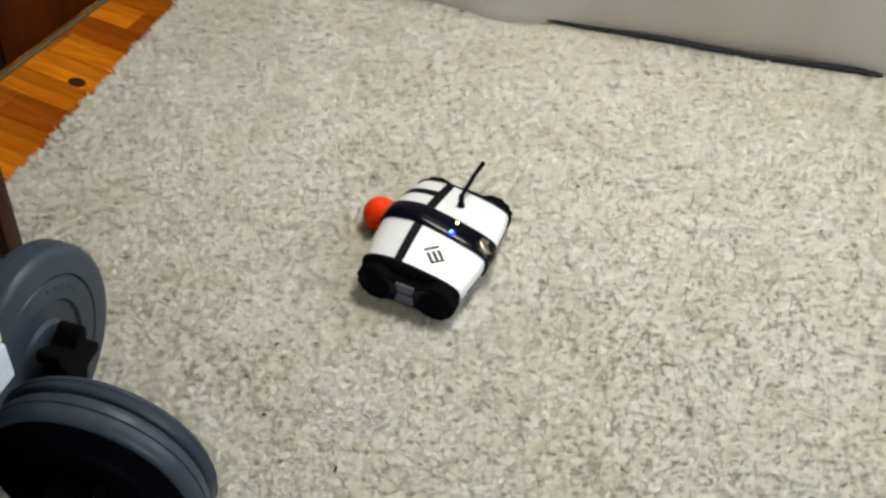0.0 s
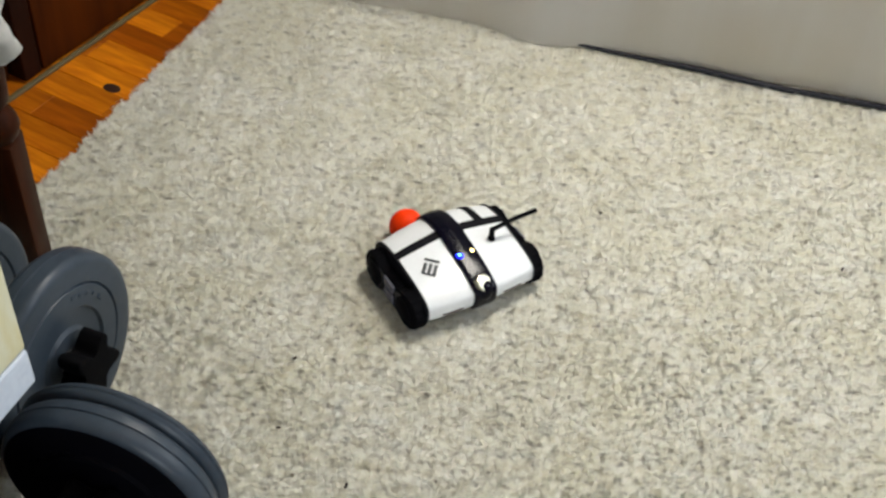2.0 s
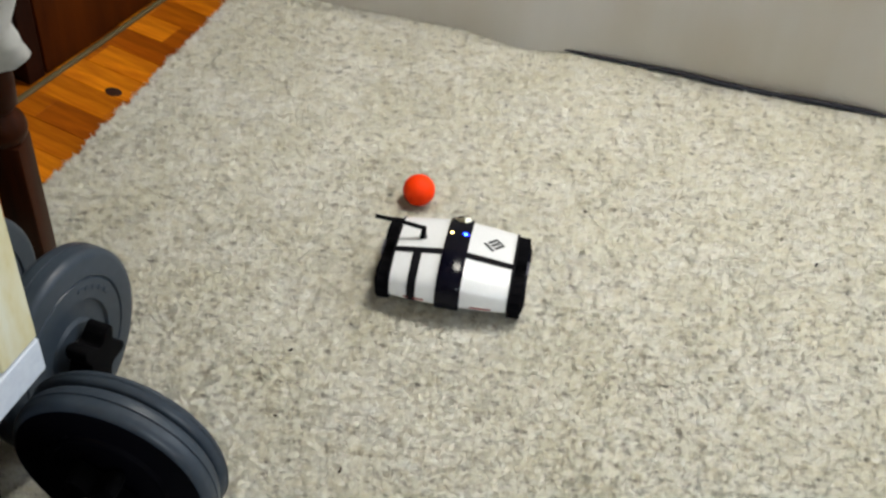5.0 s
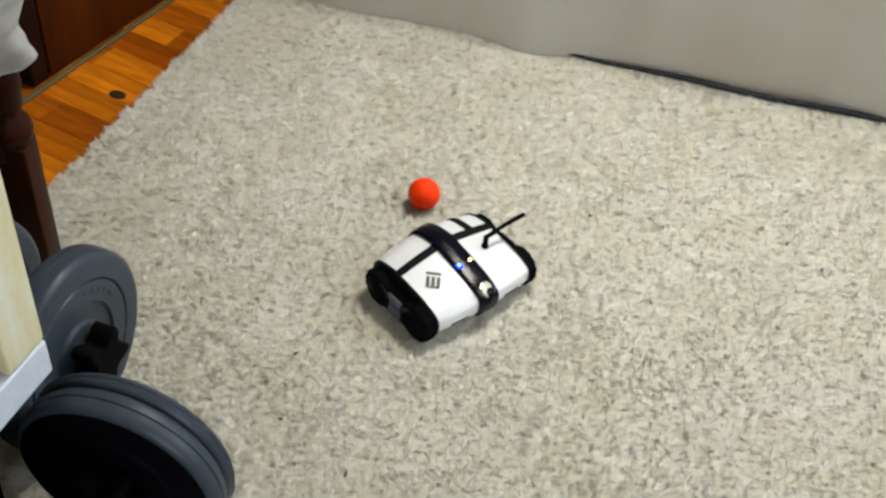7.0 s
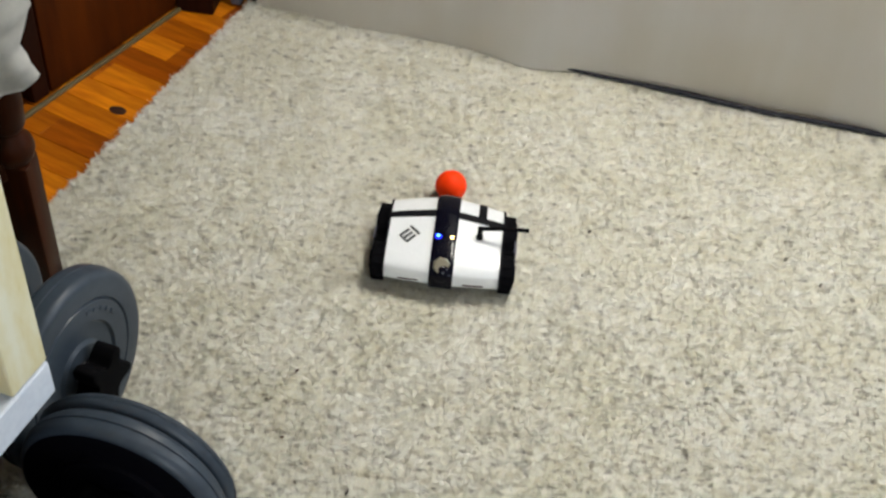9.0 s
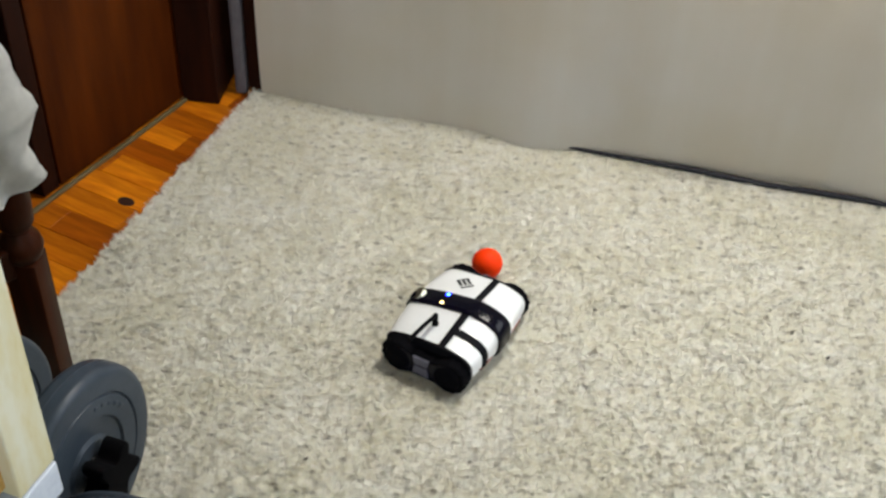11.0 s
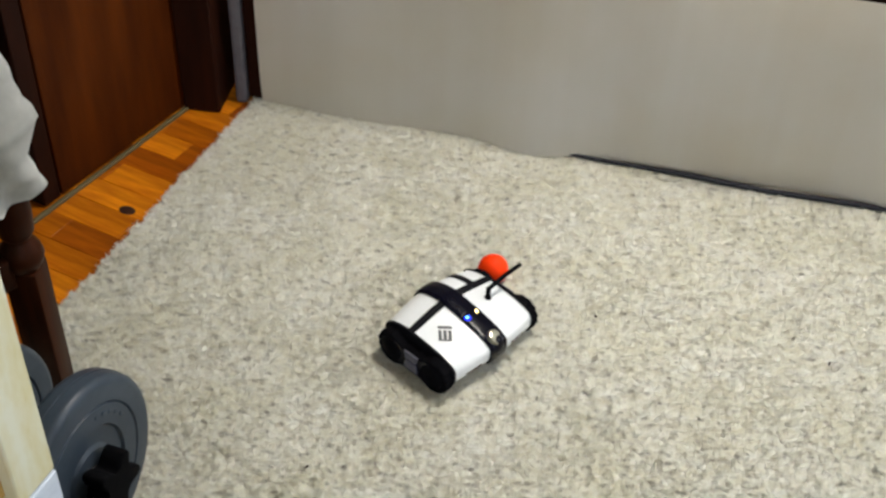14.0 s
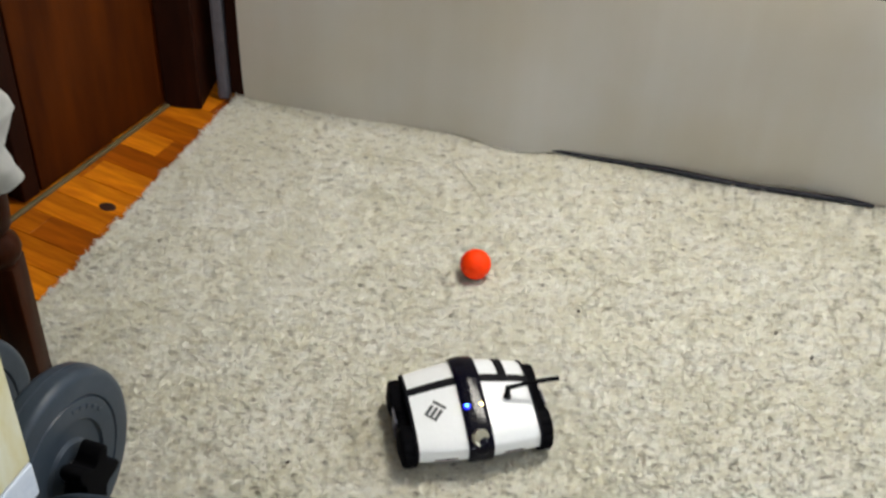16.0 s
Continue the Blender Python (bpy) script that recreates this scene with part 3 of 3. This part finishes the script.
def shell_point(t, y, off=0.0):
    """Side outline at angle t (0: front, 90 degrees: top), y across."""
    c, s = math.cos(t), math.sin(t)
    a = A_ + 0.0040 - 0.0062 * (abs(y) / 0.0675) ** 2 + off
    low, high = 0.005, crown(y)
    b, mid = (high - low) / 2 + off, (high + low) / 2
    x = a * math.copysign(abs(c) ** (2 / N_), c)
    z = mid + b * math.copysign(abs(s) ** (2 / N_), s)
    if z > mid:
        z -= (0.21 - 0.11 * abs(y) / 0.0675) * (x + 0.020) * (z - mid) / b if x > -0.020 else 0.04 * (-0.020 - x) * (z - mid) / b
    return Vector((x, y, z))


def top_angle(x):
    c = min(1.0, (abs(x) / A_) ** (N_ / 2))
    a = math.acos(c)
    return a if x >= 0 else math.pi - a


def tank_shell():
    bm = bmesh.new()
    nt, ny = 64, 28
    rings = []
    for j in range(ny + 1):
        y = -0.0675 + 0.135 * j / ny
        rings.append([bm.verts.new(shell_point(2 * math.pi * k / nt, y)) for k in range(nt)])
    for a, b in zip(rings, rings[1:]):
        for k in range(nt):
            bm.faces.new((a[k], a[(k + 1) % nt], b[(k + 1) % nt], b[k]))
    bm.faces.new(rings[0])
    bm.faces.new(rings[-1])
    return bm


def band(t0, t1, y0, y1, off, nt=24, ny=8, round_edge=True):
    """A raised strip on the shell with its edges turned down."""
    bm = bmesh.new()
    grid = []
    for i in range(nt + 1):
        t = t0 + (t1 - t0) * i / nt
        line = []
        for j in range(-1, ny + 2):
            jj = min(max(j, 0), ny)
            y = y0 + (y1 - y0) * jj / ny
            o = off
            if j in (-1, ny + 1):
                o = -0.0012
            elif jj in (0, ny) and round_edge:
                o = off * 0.75
            line.append(bm.verts.new(shell_point(t, y, o)))
        grid.append(line)
    for i in range(nt):
        for j in range(len(grid[0]) - 1):
            bm.faces.new((grid[i][j], grid[i + 1][j], grid[i + 1][j + 1], grid[i][j + 1]))
    for line in (grid[0], grid[-1]):
        bm.faces.new(line)
    return bm


def track_outline(n=96, teeth=0.0, shrink=0.0):
    """Two wheel lobes joined by a slightly narrower waist."""
    r, cx, cz = 0.0220 - shrink, 0.0338, 0.0216
    pts = []
    for k in range(n):
        a = 2 * math.pi * k / n
        c, s = math.cos(a), math.sin(a)
        best = 0.0
        for sign in (-1, 1):
            bq = sign * cx * c
            disc = bq * bq - (cx * cx - r * r)
            if disc >= 0:
                best = max(best, bq + math.sqrt(disc))
        flat = (0.0157 - shrink) / max(abs(s), 1e-6)
        if flat * abs(c) < cx + 0.004:
            best = max(best, flat)
        if teeth:
            best += teeth * (1 if (k // 2) % 2 else 0)
        pts.append((best * c, cz + best * s))
    return pts


def track(side):
    bm = bmesh.new()
    pts = track_outline(144, 0.0015)
    y0, y1 = side * 0.0678, side * 0.0830
    inner = [bm.verts.new((x, y0, z)) for x, z in pts]
    shoulder = [bm.verts.new((x, y1 - side * 0.002, z)) for x, z in pts]
    face = [bm.verts.new((x * 0.965, y1, 0.0216 + (z - 0.0216) * 0.95)) for x, z in pts]
    n = len(pts)
    for a, b in ((inner, shoulder), (shoulder, face)):
        for k in range(n):
            bm.faces.new((a[k], a[(k + 1) % n], b[(k + 1) % n], b[k]))
    bm.faces.new(inner)
    bm.faces.new(face)
    return bm


def build_tank():
    tank = empty("toy_tank")
    tagged(tank, "white toy tank with black tracks, stripes and aerial", "toy tank")
    part("shell", tank_shell(), SHELL, tank, "glossy white plastic shell", 50)
    part("centre_strip", band(-0.55, math.pi + 0.55, -0.0138, 0.0138, 0.0034, 56, 10), GLOSS, tank, "glossy black raised centre strip", 40)
    ta, tb = top_angle(-0.0115), top_angle(-0.0205)
    part("cross_tape", band(ta, tb, -0.0672, -0.0136, 0.0010, 5, 14), TAPE, tank, "black cross stripe")
    part("cross_tape", band(ta, tb, 0.0136, 0.0672, 0.0010, 5, 14), TAPE, tank, "black cross stripe")
    part("back_stripe", band(tb, math.pi + 0.55, 0.0365, 0.0465, 0.0010, 20, 3), TAPE, tank, "short black stripe")
    for side in (-1, 1):
        cap = bmesh.new()
        inner = [cap.verts.new(shell_point(2 * math.pi * k / 64, side * 0.0668, 0.0013)) for k in range(64)]
        outer = [cap.verts.new(shell_point(2 * math.pi * k / 64, side * 0.0675, 0.0008) + Vector((0, side * 0.0022, 0))) for k in range(64)]
        for k in range(64):
            cap.faces.new((inner[k], inner[(k + 1) % 64], outer[(k + 1) % 64], outer[k]))
        cap.faces.new(outer)
        part("end_cap", cap, TAPE, tank, "black end cap", 40)
        tr = part("track", track(side), RUBBER, tank, "black rubber track", 30)
        cover = bmesh.new()
        vs = [cover.verts.new((x * 0.80, side * 0.0838, 0.0216 + (z - 0.0216) * 0.78)) for x, z in track_outline(60)]
        ws = [cover.verts.new((x * 0.84, side * 0.0828, 0.0216 + (z - 0.0216) * 0.82)) for x, z in track_outline(60)]
        for k in range(60):
            cover.faces.new((ws[k], ws[(k + 1) % 60], vs[(k + 1) % 60], vs[k]))
        cover.faces.new(vs)
        part("side_cover", cover, GLOSS, tr, "black side cover")
        for nm, low, high, wl, wh in (("upper_panel", 0.0255, 0.0365, 0.0085, 0.0110), ("lower_panel", 0.0105, 0.0230, 0.0110, 0.0085)):
            pane = prism([(-wl, low), (wl, low), (wh, high), (-wh, high)], 0.0, 0.0030, 0.0006)
            pane.transform(Matrix.Translation((0.001, side * 0.0840 + 0.0015, 0)) @ pose(0, 0, 0, 90))
            part(nm, pane, PANELGREY, tr, "grey side window")
        for hx in (-0.0330, 0.0330):
            part("wheel_hub", lathe([(0, 0.0025), (0.010, 0.0025), (0.012, 0.0012), (0.0160, 0.0010), (0.0175, -0.001)], 28,
                                    Matrix.Translation((hx, side * 0.0836, 0.0216)) @ pose(0, 0, 0, -90 * side)), NEARBLACK, tr, "", 40)
        for slot_t, mat, nm in ((-0.17, DARKSLOT, "front_slot"), (math.pi + 0.17, REDSLOT, "rear_slot")):
            y0, y1 = (0.0260, 0.0500) if side > 0 else (-0.0500, -0.0260)
            part(nm, band(slot_t - 0.030, slot_t + 0.030, y0, y1, 0.0009, 3, 4), mat, tank, "thin dull red slot")
    # camera eye in the strip's front end
    eye_m = Matrix.Translation(shell_point(0.66, 0, 0.0026)) @ pose(0, 0, 0, 0, 42, 22.5)
    part("eye_window", lathe([(0, 0.0030), (0.0086, 0.0028), (0.0100, 0.0020), (0.0106, 0.0), (0.0108, -0.005)], 8, eye_m), CHROME, tank, "silver eye window", 20)
    nose_m = Matrix.Translation(shell_point(0.10, 0, -0.004)) @ pose(0, 0, 0, 0, 72, 0)
    part("lens", lathe([(0, 0.0085), (0.006, 0.0079), (0.0095, 0.0058), (0.0118, 0.002), (0.0122, -0.005)], 32, nose_m), GLOSS, tank, "black round lens", 60)
    # indicator lights
    for y, mat, halo, nm in ((-0.0078, BLUELED, True, "blue_light"), (0.0082, AMBERLED, False, "amber_light")):
        p = shell_point(top_angle(0.0165), y, 0.0034)
        lamp = part(nm, lathe([(0, 0.0015), (0.0013, 0.0012), (0.0020, 0.0), (0.0020, -0.001)], 20, Matrix.Translation(p)), mat, tank, "small glowing indicator light", 60)
        if halo:
            # Added glowing ring: the LED's reflected halo put into a surface.
            part("halo_ring", lathe([(0.0019, 0.0006), (0.0042, 0.0004), (0.0048, -0.0012)], 28, Matrix.Translation(p)), BLUEHALO, lamp, "ring imitating the blue light's glow on the strip", 60)
    # aerial: short riser, then a rod out over the side
    foot = shell_point(top_angle(0.0086), 0.040, -0.001)
    aerial = part("aerial", rod([tuple(foot + Vector((0, -0.002, 0.0150))), (0.0092, 0.070, 0.0715), (0.0098, 0.0965, 0.0727)], 0.0026, 10), NUT, tank, "thin black aerial", 60)
    part("riser", lathe([(0.0044, 0), (0.0044, 0.003), (0.0031, 0.0045), (0.0031, 0.0165), (0, 0.0175)], 18, Matrix.Translation(foot)), NUT, aerial, "", 50)
    # emblem: one short bar and a three-stroke zigzag
    decal_c = Vector((0.0155, -0.0430))
    turn = math.radians(-43)
    strokes = [((-0.0098, 0.0), (0.0032, 0.0165))]
    for k in range(3):
        strokes.append(((0.0014, -0.0058 + 0.0058 * k), (0.0140, 0.0036)))
    strokes.append(((0.0080, 0.0), (0.0024, 0.0150)))
    for (px, py), (w, h) in strokes:
        bm = bmesh.new()
        grid = []
        for i in range(4):
            line = []
            for j in range(4):
                u, v = px + w * (i / 3 - 0.5), py + h * (j / 3 - 0.5)
                x = decal_c.x + u * math.cos(turn) - v * math.sin(turn)
                y = decal_c.y + u * math.sin(turn) + v * math.cos(turn)
                line.append(bm.verts.new(shell_point(top_angle(x), y, 0.0006)))
            grid.append(line)
        for i in range(3):
            for j in range(3):
                bm.faces.new((grid[i][j], grid[i + 1][j], grid[i + 1][j + 1], grid[i][j + 1]))
        bmesh.ops.solidify(bm, geom=bm.faces[:], thickness=0.0005)
        part("emblem_bar", bm, DECAL, tank, "grey printed bar")
    return tank


tank = build_tank()


def ball_mesh():
    bm = bmesh.new()
    bmesh.ops.create_uvsphere(bm, u_segments=48, v_segments=28, radius=0.020)
    return bm


LINT = varied("dark_lint", (0.02, 0.016, 0.014), (0.06, 0.045, 0.035), 300, 0.9)


def lint(x, y, turn, length):
    bm = bmesh.new()
    bmesh.ops.create_icosphere(bm, subdivisions=2, radius=0.5)
    for v in bm.verts:
        v.co *= 1 + 0.35 * noise.noise(v.co * 3 + Vector((x * 50, y * 50, 0)))
    bm.transform(pose(x, y, 0.0022, 0, 0, turn) @ Matrix.Diagonal((length, 0.0026, 0.0026, 1)))
    ob = part("lint", bm, LINT, None, "", 60)
    tagged(ob, "dark crumb of lint caught in the rug pile", "lint", "lint on the rug")


for lx, ly, la, ll in ((0.462, 1.038, 60, 0.008), (0.180, 1.096, 20, 0.005), (-0.147, 0.825, 40, 0.006), (-0.073, 0.675, 75, 0.007), (-0.148, 0.735, 10, 0.005)):
    lint(lx, ly, la, ll)

ball = part("ball", ball_mesh(), ORANGE, None, "", 80)
tagged(ball, "matt orange table tennis ball on the rug", "ball")

# ---------------------------------------------------------------- floor planks
PW, PL = 0.046, 0.21
plank_data = block((PL - 0.0008, PW - 0.0007, 0.010), (0, 0, -0.005), 0.0003, None, 1)
plank_mesh = bpy.data.meshes.new("plank")
plank_data.to_mesh(plank_mesh)
plank_data.free()
plank_mesh.materials.append(PLANK)
plank_turn = DOOR_TURN - 90
row_dir = Vector((math.cos(radians(plank_turn)), math.sin(radians(plank_turn)), 0))
row_side = Vector((-row_dir.y, row_dir.x, 0))
start = Vector((-0.50, 1.30, FLOOR_Z))
shift = random.Random(5)
slips, laid = {}, set()
for r in range(-10, 9):
    slip = slips[r] = shift.uniform(0, PL)
    for k in range(-3, 3):
        p = start + row_dir * (k * PL + slip) + row_side * (r * PW)
        if p.x > -0.1 or p.x < -1.2:
            continue
        laid.add((r, k))
        plank = new("plank", plank_mesh)
        plank.parent = subfloor
        plank.matrix_basis = Matrix.Translation(p) @ pose(0, 0, 0, 0, 0, plank_turn + shift.uniform(-0.15, 0.15))
# the rest of the room's planks, in one mesh turned like the others
turned = pose(0, 0, 0, 0, 0, plank_turn).to_3x3()
rest_verts, rest_faces = [], []
loose = random.Random(6)
for r in range(-110, 110):
    slip = slips[r] if r in slips else loose.uniform(0, PL)
    for k in range(-24, 24):
        p = start + row_dir * (k * PL + slip) + row_side * (r * PW)
        if (r, k) in laid or not (X0 + 0.13 < p.x < X1 - 0.13 and Y0 + 0.13 < p.y < Y1 - 0.13):
            continue
        n = len(rest_verts)
        for dz in (-0.006, 0.0):
            for sx, sy in ((-1, -1), (1, -1), (1, 1), (-1, 1)):
                rest_verts.append(p - start + turned @ Vector((sx * (PL / 2 - 0.0008), sy * (PW / 2 - 0.0009), dz)))
        rest_faces.append((n + 4, n + 5, n + 6, n + 7))
        for q in range(4):
            rest_faces.append((n + q, n + (q + 1) % 4, n + 4 + (q + 1) % 4, n + 4 + q))
back = turned.transposed()
rest_mesh = bpy.data.meshes.new("planking")
rest_mesh.from_pydata([back @ v for v in rest_verts], [], rest_faces)
rest_mesh.materials.append(PLANK_REST)
planking = new("planking", rest_mesh)
planking.parent = subfloor
planking.matrix_basis = Matrix.Translation(start) @ pose(0, 0, 0, 0, 0, plank_turn)
tagged(planking, kind="stuff")
knot = part("knot", lathe([(0, 0.0006), (0.009, 0.0005), (0.0105, 0.0)], 24, Matrix.Translation((-0.4650, 1.2670, FLOOR_Z + 0.0004)) @ pose(0, 0, 0, 0, 0, plank_turn) @ Matrix.Diagonal((1.25, 0.85, 1, 1))), KNOT, subfloor, "dark knot in the wood")


# ---------------------------------------------------------------- movement
def motions():
    rows = [
        (0, 0.0138, 0.9623, -23.4), (1.55, 0.013, 0.9633, -23.4), (1.7, 0.0113, 0.9643, -33.2), (1.9, 0.01, 0.9643, -47.4), (2.1, 0.01, 0.9643, -62.5),
        (2.3, 0.0102, 0.9643, -77), (2.5, 0.01, 0.9633, -90), (2.65, 0.01, 0.9617, -94), (2.8, 0.0102, 0.9607, -97.3), (3, 0.0108, 0.9597, -106.2),
        (3.2, 0.0118, 0.9601, -121), (3.4, 0.0125, 0.9612, -140), (3.6, 0.014, 0.9622, -157.9), (3.8, 0.0155, 0.9632, -176.9), (4, 0.0178, 0.9633, -196.6),
        (4.2, 0.0193, 0.9627, -214.1), (4.9, 0.0225, 0.9577, -268), (5.6, 0.025, 0.9516, -322), (6.3, 0.0262, 0.9465, -375), (6.5, 0.0227, 0.9467, -382.5),
        (6.7, 0.0187, 0.9467, -391.8), (6.9, 0.0155, 0.9471, -401.6), (7.1, 0.0115, 0.9477, -410.4), (7.3, 0.0068, 0.9493, -417.5), (7.6, 0.001, 0.9526, -425.6),
        (8, -0.002, 0.9572, -441), (8.2, -0.0024, 0.9652, -448), (8.3, -0.0015, 0.9923, -449.5), (8.4, -0.0006, 1.0122, -450.3), (8.6, -0.0004, 1.0191, -450.8),
        (8.8, -0, 1.0198, -451), (9.2, 0.0008, 1.021, -452.9), (9.4, 0.001, 1.021, -456.3), (9.6, 0.001, 1.0203, -465), (9.7, 0.0008, 1.021, -473),
        (9.8, 0.0006, 1.0227, -481.6), (9.9, 0.0014, 1.0244, -490.2), (10, 0.0025, 1.0257, -498), (10.1, 0.0032, 1.0264, -503.8), (10.2, 0.004, 1.0268, -509),
        (10.9, 0.0075, 1.029, -560), (11.6, 0.0105, 1.0315, -608), (12.3, 0.0118, 1.0341, -654.5), (12.4, 0.0106, 1.0349, -659.8), (12.6, 0.0098, 1.0359, -668.8),
        (12.8, 0.0093, 1.0356, -680.2), (13, 0.0084, 1.0359, -693), (13.2, 0.0078, 1.0359, -708.2), (13.4, 0.0083, 1.0354, -725.4), (13.6, 0.0088, 1.0356, -741),
        (13.8, 0.0092, 1.0368, -753), (14, 0.0088, 1.0377, -760.5), (14.2, 0.009, 1.0373, -767), (14.3, 0.0096, 1.0367, -773), (14.4, 0.0102, 1.0351, -781),
        (14.6, 0.01, 1.0333, -790.5), (14.8, 0.0108, 1.0329, -797.3), (15, 0.0118, 1.032, -801.5), (15.2, 0.0124, 1.0318, -802.5), (15.35, 0.0128, 1.03, -799.5),
        (15.45, 0.0145, 1.0198, -795.8), (15.5, 0.0163, 1.0079, -794.2), (15.6, 0.0208, 0.9872, -792.6), (15.7, 0.0266, 0.9628, -792.2), (15.8, 0.0336, 0.9393, -793),
        (15.9, 0.0403, 0.9154, -794.5), (16, 0.0461, 0.8928, -795.4)
    ]
    walk(tank, [(t, pose(x, y, 0.0, 0, 0, a)) for t, x, y, a in rows])
    rolls = [
        (0, -0.052, 1.0125), (1.5, -0.052, 1.0135), (1.7, -0.052, 1.018), (1.9, -0.05, 1.022), (2.1, -0.049, 1.026),
        (2.3, -0.047, 1.034), (2.6, -0.0445, 1.0505), (2.8, -0.0405, 1.0555), (3, -0.034, 1.064), (3.1, -0.03, 1.07),
        (3.2, -0.0275, 1.0775), (3.3, -0.03, 1.083), (3.4, -0.033, 1.0865), (3.6, -0.0315, 1.0905), (3.8, -0.03, 1.091),
        (4.2, -0.0295, 1.089), (8.2, -0.0295, 1.0885), (8.3, -0.028, 1.095), (8.4, -0.0265, 1.107), (8.6, -0.021, 1.123),
        (8.8, -0.01, 1.1365), (9, 0.001, 1.1395), (9.5, 0.0035, 1.141), (10, 0.005, 1.1405), (10.2, 0.013, 1.1425),
        (10.6, 0.03, 1.148), (11.2, 0.044, 1.154), (11.8, 0.047, 1.1555), (12.3, 0.0475, 1.156), (16, 0.0475, 1.156)
    ]
    keys, turn, last = [], Matrix.Identity(3), None
    for t, x, y in rolls:
        here = Vector((x, y, 0))
        if last is not None and (here - last).length > 1e-5:
            step = here - last
            axis = Vector((-step.y, step.x, 0)).normalized()
            turn = Matrix.Rotation(min(step.length / 0.020, 1.4), 3, axis) @ turn
        keys.append((t, Matrix.Translation((x, y, 0.0185)) @ turn.to_4x4()))
        last = here
    walk(ball, keys)


motions()
